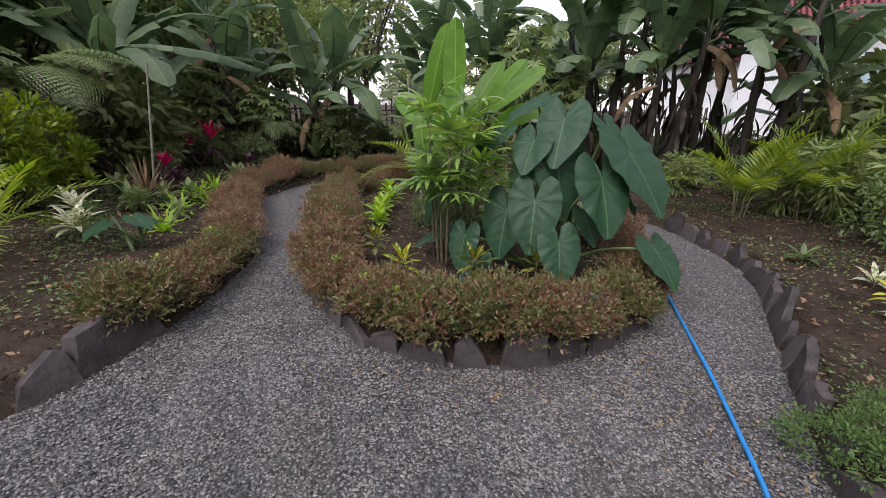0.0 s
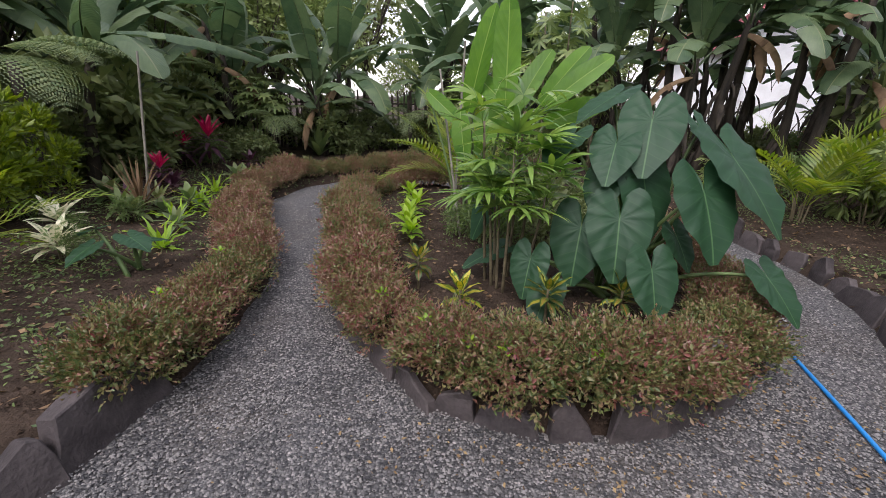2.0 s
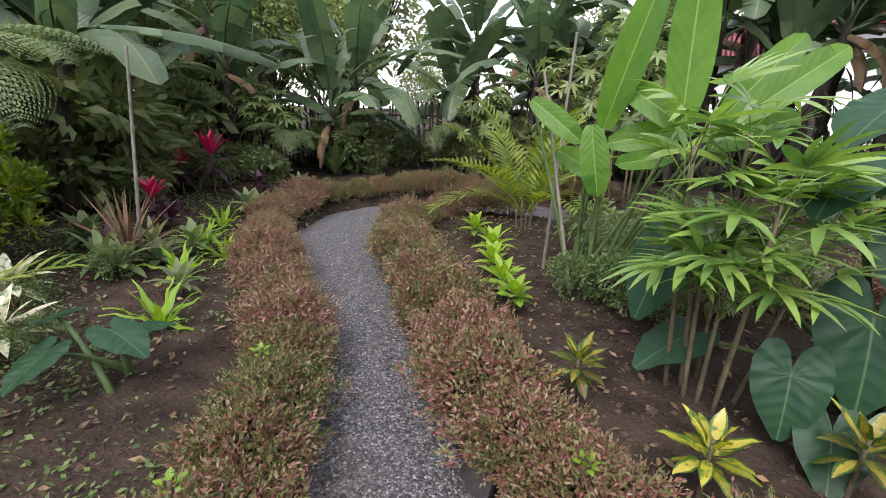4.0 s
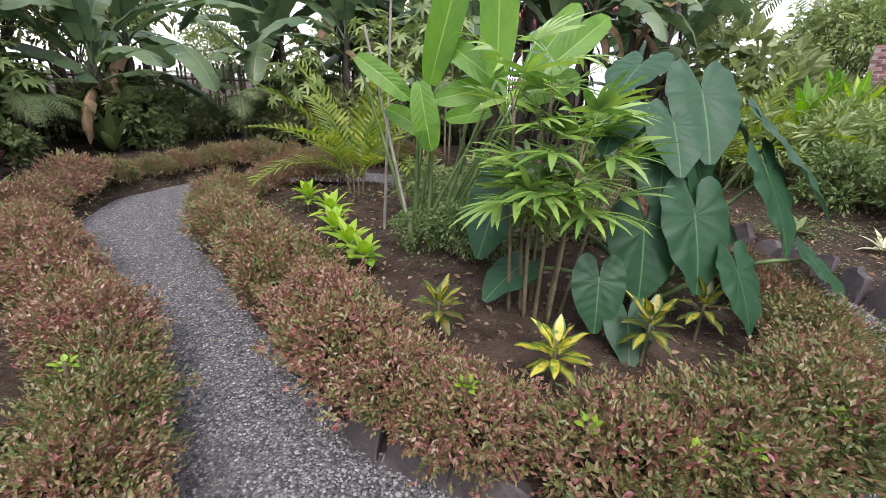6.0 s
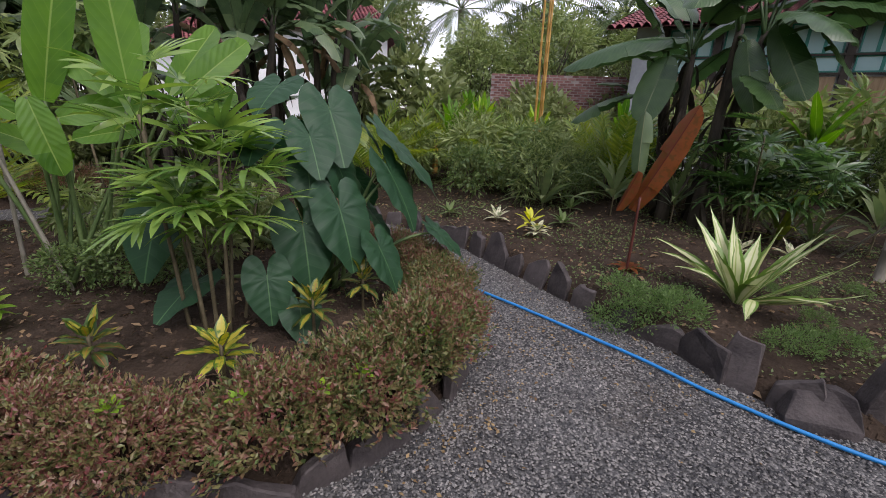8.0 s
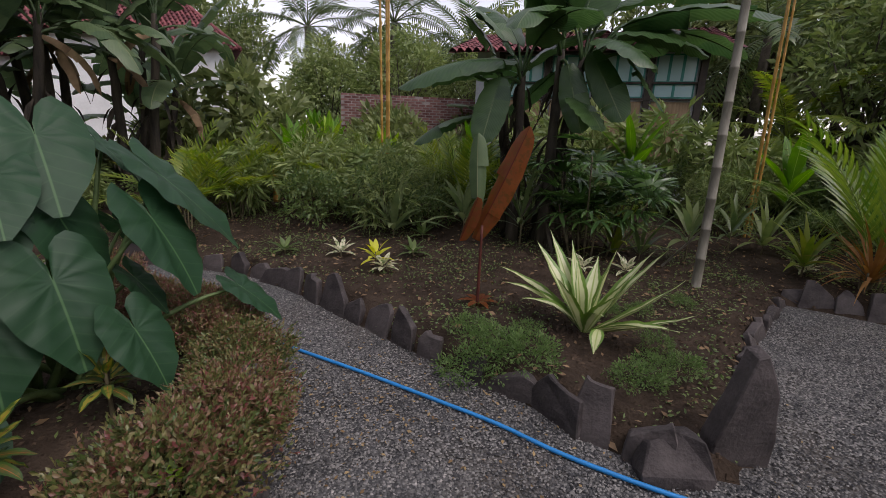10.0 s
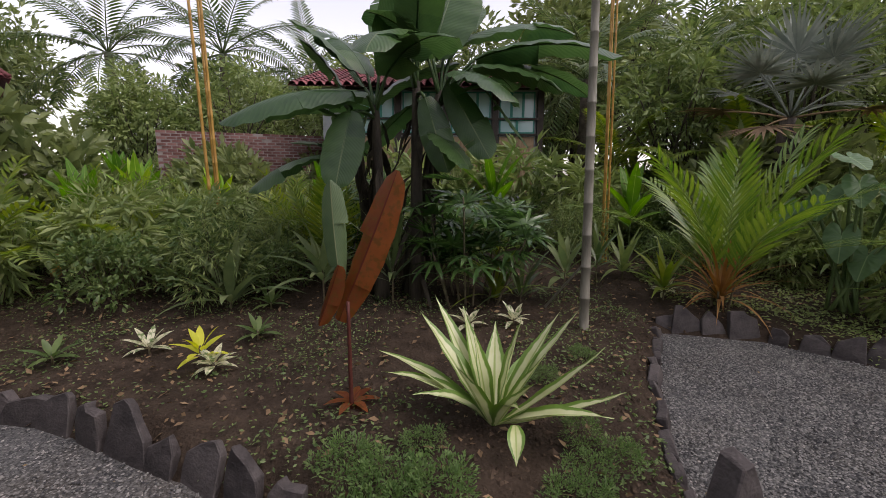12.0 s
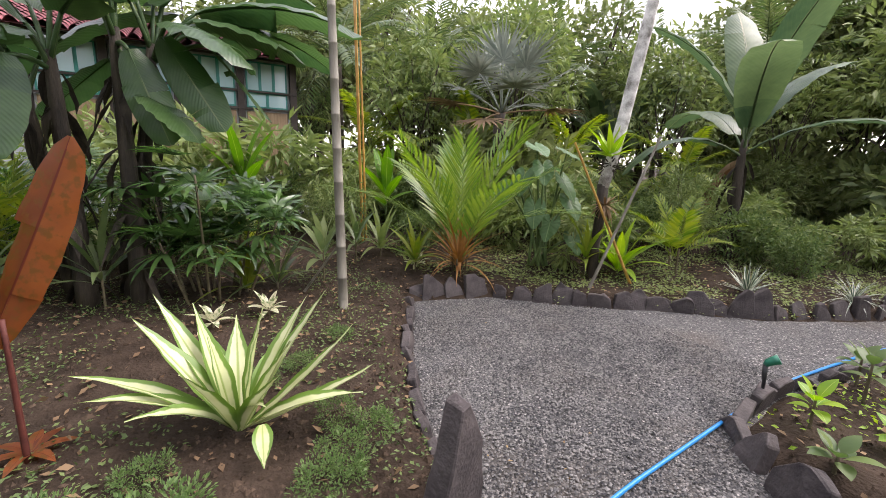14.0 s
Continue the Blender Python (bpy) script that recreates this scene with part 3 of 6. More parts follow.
YELLOW = leaf_material("yellow_leaf", (0.45, 0.48, 0.03), (0.68, 0.66, 0.08), None, 0.45, 0.4, 0.4)
LICHEN = plain("lichen_bark", (0.14, 0.13, 0.11), (0.8, 0.78, 0.72), 9.0, 0.9, 0.2, 0.5, 0.01)


def stalk(m, a, b, r0, r1, sag=0.0, sides=6, steps=5):
    a, b = Vector(a), Vector(b)
    pts = [a.lerp(b, i / steps) + Vector((0, 0, sag * math.sin(math.pi * i / steps))) for i in range(steps + 1)]
    tube(m, pts, [r0 + (r1 - r0) * i / steps for i in range(steps + 1)], sides)


def way(az, el):
    a, e = radians(az), radians(el)
    return Vector((math.cos(a) * math.cos(e), math.sin(a) * math.cos(e), math.sin(e)))


def paddle(t):
    return max(0.03, (0.36 + 0.64 * math.sin(math.pi * min(1, t * 1.02)) ** 1.2) * (1 - t ** 4))


# ---- elephant ear ----
def heart_blade(m, at, az, el, length, rnd):
    """A heart-shaped leaf that hangs from the end of its stalk, with raised ribs and a wavy rim."""
    x = way(az, el)
    n = way(az, el + 90)
    s = n.cross(x)
    keys = [(0, 0.8), (7, 0.68), (18, 0.58), (38, 0.47), (62, 0.4), (90, 0.37), (118, 0.39), (140, 0.43), (156, 0.42), (168, 0.3), (176, 0.12), (180, 0.05)]
    ph = rnd.random() * 6
    N, R = 48, 5
    verts, uvs, faces = [Vector(at)], [(0.5, 0.3)], []
    for j in range(1, R + 1):
        q = j / R
        for k in range(N):
            th = -180 + 360 * (k + 0.5) / N
            t = abs(th)
            for (a0, r0), (a1, r1) in zip(keys, keys[1:]):
                if a0 <= t <= a1:
                    r = r0 + (r1 - r0) * (t - a0) / (a1 - a0)
            r *= length * q
            lx, ly = r * math.cos(radians(th)), r * math.sin(radians(th)) * 0.98
            lat = abs(ly) / (0.4 * length)
            z = -0.16 * length * max(0, lx / length) ** 2 + 0.1 * length * lat ** 1.5 - 0.2 * length * max(0, lat - 0.5)
            z += 0.014 * length * q * q * math.sin(th * 0.16 + ph) + 0.011 * length * math.cos(radians(th) * 14) * q * (1 - q * 0.4)
            verts.append(Vector(at) + x * lx + s * ly + n * z)
            uvs.append((0.5 + ly / (0.82 * length), (lx / length + 0.3)))
    for k in range(N - 1):
        faces.append((0, 1 + k, 2 + k))
    for j in range(R - 1):
        for k in range(N - 1):
            a = 1 + j * N + k
            faces.append((a, a + N, a + N + 1, a + 1))
    m.add(verts, faces, uvs)


def elephant_ear(base, leaves, seed, label, mat=TARO):
    rnd = random.Random(seed)
    plant = thing("elephant_ear", label, "plant")
    for x, y, z, az, el, length in leaves:
        m = Mesh()
        heart_blade(m, (x, y, z), az, el, length, rnd)
        part("leaf", m, mat, plant)
        foot = Vector((base[0] + rnd.uniform(-0.12, 0.12), base[1] + rnd.uniform(-0.12, 0.12), base[2]))
        top = Vector((x, y, z)) - way(az, el + 90) * 0.006
        mid = foot.lerp(top, 0.55) + Vector((0, 0, 0.22 * (top - foot).length))
        st = Mesh()
        pts = [foot * (1 - t) ** 2 + mid * 2 * t * (1 - t) + top * t * t for t in [i / 8 for i in range(9)]]
        tube(st, pts, [0.022 - 0.0016 * i for i in range(9)], 6)
        part("stalk", st, TARO_STEM, plant)
    return plant


elephant_ear((1.42, 3.72, 0.14), [
    (1.48, 3.60, 1.51, -109, -52, 0.6), (1.24, 3.53, 1.34, -113, -45, 0.46), (1.20, 3.51, 1.11, -124, -57, 0.4), (1.46, 3.50, 1.12, -69, -65, 0.6),
    (1.27, 3.28, 0.87, -98, -63, 0.6), (1.05, 3.40, 0.76, -112, -67, 0.58), (1.78, 3.28, 1.07, -72, -58, 0.64), (2.02, 3.46, 1.27, -55, -44, 0.8),
], 1, "large elephant ear with hanging blue-green heart-shaped leaves")
elephant_ear((1.4, 3.66, 0.14), [
    (1.89, 3.76, 1.45, -45, -48, 0.46), (0.94, 3.65, 1.37, -139, -31, 0.42), (1.47, 3.09, 0.58, -81, -58, 0.48), (2.25, 3.16, 0.54, -63, -38, 0.46),
    (1.72, 3.40, 0.73, -60, -51, 0.36), (1.28, 3.93, 1.66, -151, -26, 0.5), (0.70, 3.30, 0.53, -117, -66, 0.4), (0.82, 3.16, 0.34, -119, -40, 0.36),
    (0.43, 4.03, 0.85, -150, -58, 0.6), (0.47, 3.79, 0.42, -157, -19, 0.44), (1.62, 4.3, 1.3, 60, -35, 0.5), (2.1, 4.0, 0.9, 10, -45, 0.5),
], 2, "elephant ear with low broad dark green leaves")


# ---- rosette and cane plants ----
def heliconia():
    rnd = random.Random(6)
    plant = thing("heliconia", "tall heliconia with broad bright green paddle leaves", "plant")
    spec = [  # foot and tip of the blade, width, arch
        ((0.48, 4.3, 1.55), (0.46, 4.35, 2.42), 0.25, -0.1), ((0.15, 4.7, 1.5), (0.36, 4.6, 2.4), 0.24, 0.2), ((0.07, 4.7, 1.52), (0.14, 4.6, 1.05), 0.2, 0.3),
        ((-0.3, 5.1, 1.68), (0.06, 4.9, 1.39), 0.17, 0.5), ((0.85, 4.4, 1.58), (1.36, 4.4, 1.98), 0.2, 0.4), ((0.8, 4.5, 1.58), (1.18, 4.5, 2.06), 0.19, 0.3),
        ((0.22, 4.8, 1.82), (0.6, 4.4, 1.48), 0.19, 0.5), ((0.2, 4.7, 1.4), (0.64, 4.6, 1.5), 0.2, 0.3), ((0.6, 4.6, 1.33), (0.2, 4.5, 1.28), 0.14, 0.3),
        ((0.9, 4.8, 1.4), (1.4, 4.7, 1.6), 0.24, 0.6), ((0.6, 4.9, 1.5), (0.95, 5.2, 2.1), 0.22, 0.3), ((0.3, 5.0, 1.1), (-0.05, 5.2, 1.3), 0.18, 0.7),
    ]
    for foot, tip, W, droop in spec:
        foot, tip = Vector(foot), Vector(tip)
        d = (tip - foot).normalized()
        n = Vector((-0.35, -0.9, 0.35))
        n = (n - d * n.dot(d)).normalized()
        m = Mesh()
        torn_blade(m, foot, d + n * math.tan(droop / 2), n, (tip - foot).length * (1 + 0.04 * abs(droop)), W, droop, 16, -0.12, 1, oblong, rnd)
        part("leaf", m, HELICONIA, plant)
        s = Mesh()
        b = Vector((0.22 + rnd.uniform(-0.14, 0.14), 4.95 + rnd.uniform(-0.1, 0.1), 0.12))
        stalk(s, b, foot, 0.02, 0.009, 0.05, 6)
        part("stem", s, TARO_STEM, plant)


heliconia()


def fan_leaf(m, p, d, n, length, width, count, spread_deg, droop, rnd, shape=ribbon):
    """Fingers spreading from one point."""
    d, n = Vector(d).normalized(), Vector(n).normalized()
    for k in range(count):
        a = radians(-spread_deg / 2 + spread_deg * k / max(1, count - 1) + rnd.uniform(-5, 5))
        dd = Matrix.Rotation(a, 3, n) @ d
        blade(m, p, dd, n, length * (1 - 0.25 * abs(a) / 2.2) * rnd.uniform(0.85, 1.1), width * rnd.uniform(0.8, 1.15), shape, droop * rnd.uniform(0.6, 1.4), 5, 0.22, 0.0, rnd)


def lady_palm(at, stems, seed, label, height=(0.5, 1.5), finger=0.3, spread_r=0.16, width=0.034, mat=LADY):
    rnd = random.Random(seed)
    plant = thing("lady_palm", label, "palm", at)
    for i in range(stems):
        a = i * 2.4
        base = Vector((math.cos(a) * spread_r * rnd.uniform(0.3, 1), math.sin(a) * spread_r * rnd.uniform(0.3, 1), -0.05))
        h = rnd.uniform(*height)
        top = base * (1.6 + 0.6 * rnd.random()) + Vector((0, 0, h))
        c = Mesh()
        stalk(c, base, top, 0.014, 0.009, 0.0, 6, 6)
        part("cane", c, CANE, plant)
        m = Mesh()
        for k in range(rnd.randint(7, 10)):
            az = k * 137.5 + rnd.uniform(-20, 20)
            el = rnd.uniform(12, 80)
            start = top - Vector((0, 0, 0.3 * h * k / 9))
            end = start + way(az, el) * rnd.uniform(0.16, 0.3)
            stalk(m, start, end, 0.004, 0.003, 0.01, 4, 2)
            fan_leaf(m, end, way(az, el - 25), way(az, el + 62), finger, width, rnd.randint(5, 9), rnd.uniform(110, 240), rnd.uniform(0.3, 0.9), rnd)
        part("foliage", m, mat, plant)
    return plant


lady_palm((0.52, 3.62, 0.14), 8, 3, "clump of lady palm with glossy splayed fingers on thin canes", (0.85, 1.5), 0.31, 0.2, 0.04)


def rosette(name, label, category, at, mat, count, length, width, seed, el=(15, 80), droop=(0.3, 0.9), shape=lance, group="", steps=6, fold=0.2, stem=0.0, stem_mat=None, single=True, wave=0.0):
    """Leaves round one crown; the outer ones lie lower."""
    rnd = random.Random(seed)
    plant = thing(name, label, category, at, group)
    if stem:
        c = Mesh()
        stalk(c, (0, 0, -0.05), (0, 0, stem), 0.012, 0.008, 0, 6)
        part("stem", c, stem_mat or CANE, plant)
    m = Mesh()
    for k in range(count):
        t = (k + 0.5) / count
        az = k * 137.5 + rnd.uniform(-12, 12)
        e = el[0] + (el[1] - el[0]) * t + rnd.uniform(-5, 5)
        lf = m if single else Mesh()
        foot = Vector((0, 0, stem * (0.55 + 0.45 * t))) + way(az, 0) * 0.02
        blade(lf, foot, way(az, e), way(az, e + 90), length * rnd.uniform(0.8, 1.1) * (0.8 + 0.2 * math.sin(math.pi * t)), width * rnd.uniform(0.85, 1.1), shape, droop[1] + (droop[0] - droop[1]) * t, steps, fold, wave, rnd)
        if not single:
            part("leaf", lf, mat, plant)
    if single:
        part("foliage", m, mat, plant)
    return plant


# Crotons in the island bed.
for k, (x, y, mat, s) in enumerate([(0.22, 2.96, CROTON, 0.17), (-0.15, 3.52, CROTON_RED, 0.15), (0.8, 3.0, CROTON_RED, 0.18), (1.32, 3.12, CROTON_RED, 0.17)]):
    rosette("croton", "small croton with yellow and green blotched leaves" if mat is CROTON else "small croton with orange, red and green leaves", "plant", (x, y, gz(x, y)), mat, 19, s, 0.058, 30 + k, (-25, 75), (0.2, 0.8), lance, "crotons in the island bed", stem=0.3, wave=0.08)
for k, (x, y, s) in enumerate([(-0.46, 4.75, 0.2), (-0.52, 5.2, 0.2), (-0.5, 5.6, 0.22), (-0.68, 6.2, 0.2), (-0.38, 4.5, 0.16)]):
    rosette("lime_plant", "low leafy plant with lime-green oval leaves", "plant", (x, y, gz(x, y)), LIME, 18, s, 0.075, 50 + k, (0, 75), (0.3, 0.9), lance, "lime-green plants in the island bed", stem=0.22)


def pinnate(m, foot, d, n, length, droop, leaflet, width, pairs, rnd, rachis=0.006, lift=0.35, taper=0.5, start=0.15, leaf_droop=0.5, sweep=0.55):
    """A feather-shaped palm frond."""
    st = bend(foot, d, n, length, droop, 16)
    tube(m, [s[0] for s in st], [rachis * (1 - 0.7 * i / 16) for i in range(17)], 4, False)
    for k in range(pairs):
        t = start + (1 - start) * (k + 0.5) / pairs
        i = min(15, int(t * 16))
        f = t * 16 - i
        p = st[i][0].lerp(st[i + 1][0], f)
        _, dd, nn, s = st[i]
        L = leaflet * (1 - taper * abs(t - 0.45) / 0.55) * rnd.uniform(0.88, 1.1)
        for side in (-1, 1):
            w = (s * side + dd * (sweep + 0.5 * t) + nn * lift * rnd.uniform(0.7, 1.3)).normalized()
            blade(m, p, w, nn, L, width, lance, leaf_droop * rnd.uniform(0.6, 1.4), 3, 0.12, 0, rnd)


def feather_palm(name, label, at, fronds, length, mat, seed, leaflet=0.28, width=0.026, el=(35, 85), droop=(0.5, 1.3), pairs=26, stems=5, clump=0.12, group="", dry=0, lift=0.35, stem_h=0.3, sweep=0.55):
    rnd = random.Random(seed)
    plant = thing(name, label, "palm", at, group)
    for i in range(stems):
        c = Mesh()
        a = i * 2.4
        b = Vector((math.cos(a), math.sin(a), 0)) * clump * rnd.uniform(0.3, 1)
        stalk(c, b + Vector((0, 0, -0.05)), b * 1.5 + Vector((0, 0, stem_h * rnd.uniform(0.7, 1.3))), 0.016, 0.01, 0, 6)
        part("stem", c, CANE, plant)
    for k in range(fronds + dry):
        t = (k + 0.5) / (fronds + dry)
        az = k * 137.5 + rnd.uniform(-15, 15)
        e = el[1] + (el[0] - el[1]) * t if k < fronds else rnd.uniform(35, 70)
        m = Mesh()
        foot = way(az, 0) * clump * rnd.uniform(0.2, 1) + Vector((0, 0, stem_h * 0.8 if k < fronds else 0.1))
        pinnate(m, foot, way(az, e), way(az, e + 90), length * rnd.uniform(0.8, 1.1) * (1 if k < fronds else 0.55), droop[0] + (droop[1] - droop[0]) * t if k < fronds else 2.0, leaflet, width, pairs, rnd, lift=lift, sweep=sweep)
        part("frond", m, mat if k < fronds else PALM_DRY, plant, "" if k < fronds else "dry orange frond")
    return plant


feather_palm("areca_palm", "young areca palm with yellow-green arching fronds", (-0.05, 6.9, gz(0, 6.9)), 13, 1.45, PALM, 8, 0.36, 0.034, pairs=19)
feather_palm("areca_palm", "yellowish areca palm in the bed beside the path", (4.5, 6.3, gz(4.5, 6.3)), 10, 1.3, PALM, 9, 0.36, 0.036, pairs=18)
feather_palm("areca_palm", "areca palm with pale stems beside the path", (5.3, 6.2, gz(5.3, 6.2)), 10, 1.3, PALM, 10, 0.36, 0.036, pairs=18)
feather_palm("areca_palm", "upright palm with green fronds and dry orange lower leaves", (5.75, -1.95, gz(5.7, -1.9)), 14, 1.75, STRIPED_PALM, 12, 0.55, 0.042, (48, 86), (0.2, 1.1), 16, 6, 0.14, "", 0, 0.3, 0.3, 1.3)
feather_palm("areca_palm", "small palm with bright arching fronds", (4.5, -4.75, gz(4.5, -4.7)), 9, 0.95, PALM, 13, 0.3, 0.032, pairs=17)
feather_palm("areca_palm", "slim young palm behind the path", (6.6, 2.9, gz(6.6, 2.9)), 8, 1.2, PALM, 14, 0.32, 0.034, (60, 88), (0.1, 0.6), 18)


rosette("dry_leaves", "dry orange-brown leaves hanging round the palm's foot", "palm", (5.72, -1.92, gz(5.7, -1.9)), PALM_DRY, 54, 0.85, 0.038, 74, (15, 80), (0.3, 1.5), sword, "", 6, 0.2, 0.2)


# ---- variegated rosettes in the corner bed ----
def agave():
    """Sword leaves from one crown, each with its own reach; the lowest ones lie out and curl."""
    rnd = random.Random(71)
    plant = thing("variegated_agave", "broad rosette of cream-striped sword leaves with green edges", "plant", (3.33, 0.93, 0.18))
    reach = [(0.46, 0.35, 0.66, 0.1), (0.33, 0.16, 0.62, -0.1), (0.0, -0.12, 0.66, 0.1), (0.17, -0.39, 0.64, 0.15), (0.03, -0.47, 0.72, 0.1), (-0.11, -0.55, 0.54, -0.3), (-0.27, -0.62, 0.37, -0.3),
             (-0.37, -0.53, 0.26, 0.4), (0.28, 0.71, 0.32, 0.5), (0.16, 0.67, 0.22, 0.8), (-0.03, 0.46, 0.18, 1.0), (0.28, 0.43, 0.6, 0.1), (-0.18, 0.22, 0.46, 0.15), (-0.3, -0.15, 0.42, 0.2),
             (-0.27, -0.1, 0.24, 1.2), (0.36, -0.04, 0.5, 0.2), (-0.2, -0.22, 0.54, 0.1), (0.5, 0.1, 0.35, 0.5), (0.48, -0.35, 0.3, 0.5), (0.1, 0.1, 0.55, 0.0)]
    for x, y, z, droop in reach:
        tip = Vector((x, y, z))
        d = tip.normalized()
        n = Vector((0, 0, 1)) - Vector((x, y, 0)).normalized() * 0.6
        n = (n - d * n.dot(d)).normalized()
        m = Mesh()
        blade(m, Vector((x, y, 0)).normalized() * 0.03, d + n * math.tan(droop / 2), n, tip.length * (1 + 0.05 * abs(droop)), 0.15 * rnd.uniform(0.8, 1.1), paddle, droop, 11, 0.45, 0.03, rnd)
        part("leaf", m, AGAVE, plant)


agave()
m = Mesh()
stalk(m, (0.02, 0, -0.05), (0, 0, 0.14), 0.01, 0.008)
blade(m, (0, 0, 0.14), (-0.85, 0.1, 0.1), (0, 0, 1), 0.24, 0.1, paddle, 1.3, 8, 0.35)
pup = thing("agave_offset", "small drooping cream and green offset of the agave", "plant", (3.1, 0.84, 0.17))
part("leaf", m, AGAVE, pup)
rosette("silver_agave", "spiky grey-green rosette with pale leaf edges", "plant", (3.52, -4.72, gz(3.5, -4.7)), SILVER, 34, 0.42, 0.035, 72, (5, 85), (0.05, 0.2), sword, "", 4, 0.25, 0.05)
rosette("spider_plant", "tuft of narrow striped arching leaves at the bed edge", "plant", (2.78, -5.55, gz(2.8, -5.6)), SILVER, 40, 0.42, 0.02, 73, (10, 80), (0.8, 1.6), sword, "", 5, 0.2, 0.03)


def red_banana():
    rnd = random.Random(9)
    plant = thing("red_banana", "young banana with two rust-red leaves on a thin stem", "plant", (3.52, 1.83, 0.16))
    s = Mesh()
    stalk(s, (0, 0, -0.05), (0.0, 0.0, 0.72), 0.016, 0.011, 0, 7, 6)
    part("stem", s, RED_STEM, plant)
    for foot, az, el, L, W, droop, hang in [((-0.01, 0.06, 0.6), -72, 66, 1.0, 0.27, -0.1, 0.55), ((0.0, 0.05, 0.95), 96, -72, 0.4, 0.17, -0.1, 0.8), ((0.05, 0.06, 0.85), 80, 84, 0.62, 0.2, 0.2, 0.75)]:
        m = Mesh()
        torn_blade(m, foot, way(az, el), Vector((-0.8, 0.2, 0.5)), L, W, droop, 16, hang, 1, oblong, rnd)
        part("leaf", m, RUST if W < 0.3 and el != 84 else BANANA, plant, "" if el != 84 else "grey-green older leaf")
    m = Mesh()
    for k in range(7):
        blade(m, (0.05, 0, 0.02), way(k * 55, 20), (0, 0, 1), 0.2, 0.06, lance, 0.8, 4)
    part("basal_leaves", m, RUST, plant, "dark red shoots at the foot")


red_banana()


# ---- bananas ----
def banana(label, seed, stems=2, height=2.0, leaves=8, length=1.9, width=0.5, tears=5, hang=0.35, dry=3, spread_r=0.25, el=(5, 82), step=0.25, girth=1.0):
    rnd = random.Random(seed)
    plant = thing("banana_plant", label, "plant")
    for i in range(stems):
        a = i * 2.6 + seed
        b = Vector((math.cos(a), math.sin(a), 0)) * (spread_r if stems > 1 else 0)
        h = height * (1 - step * i) * rnd.uniform(0.92, 1.08)
        top = b * 1.7 + Vector((0, 0, h))
        t = Mesh()
        pts = [b.lerp(top, q / 8) + Vector((rnd.uniform(-0.015, 0.015), rnd.uniform(-0.015, 0.015), -0.1 if q == 0 else 0)) for q in range(9)]
        tube(t, pts, [girth * r for r in (0.11, 0.1, 0.09, 0.085, 0.08, 0.075, 0.068, 0.06, 0.045)], 10)
        for q in range(14):
            z = rnd.uniform(0.15, 0.9) * h
            az = rnd.uniform(0, 360)
            p = b.lerp(top, z / h) + way(az, 0) * 0.08
            blade(t, p, way(az, -60), way(az, 20), rnd.uniform(0.3, 0.7), 0.1, ribbon, rnd.uniform(0.2, 0.6), 4, 0.4, 0.1, rnd)
        part("trunk", t, BANANA_STEM, plant)
        for k in range(leaves):
            q = (k + 0.5) / leaves
            az = k * 137.5 + seed * 40 + i * 70 + rnd.uniform(-15, 15)
            e = el[0] + (el[1] - el[0]) * q
            foot = top - Vector((0, 0, 0.3 * (1 - q)))
            L = length * rnd.uniform(0.75, 1.08)
            m = Mesh()
            d, n = way(az, min(85, e + 18)), way(az, e + 108)
            st = bend(foot, d, n, 0.4, 0.2, 4)
            tube(m, [s_[0] for s_ in st], [0.026, 0.023, 0.02, 0.018, 0.016], 6, False)
            end = st[-1]
            torn_blade(m, end[0], end[1], end[2], L, width * rnd.uniform(0.8, 1.1), 0.5 + 1.1 * (1 - q), 18, hang, tears, oblong, rnd)
            part("leaf", m, BANANA, plant)
        for k in range(dry):
            m = Mesh()
            az = rnd.uniform(0, 360)
            torn_blade(m, top - Vector((0, 0, 0.3)), way(az, -10), way(az, 80), length * 0.6, width * 0.5, 1.5, 12, 1.0, 4, oblong, rnd)
            part("dry_leaf", m, LITTER, plant, "hanging dry brown leaf")
    return plant


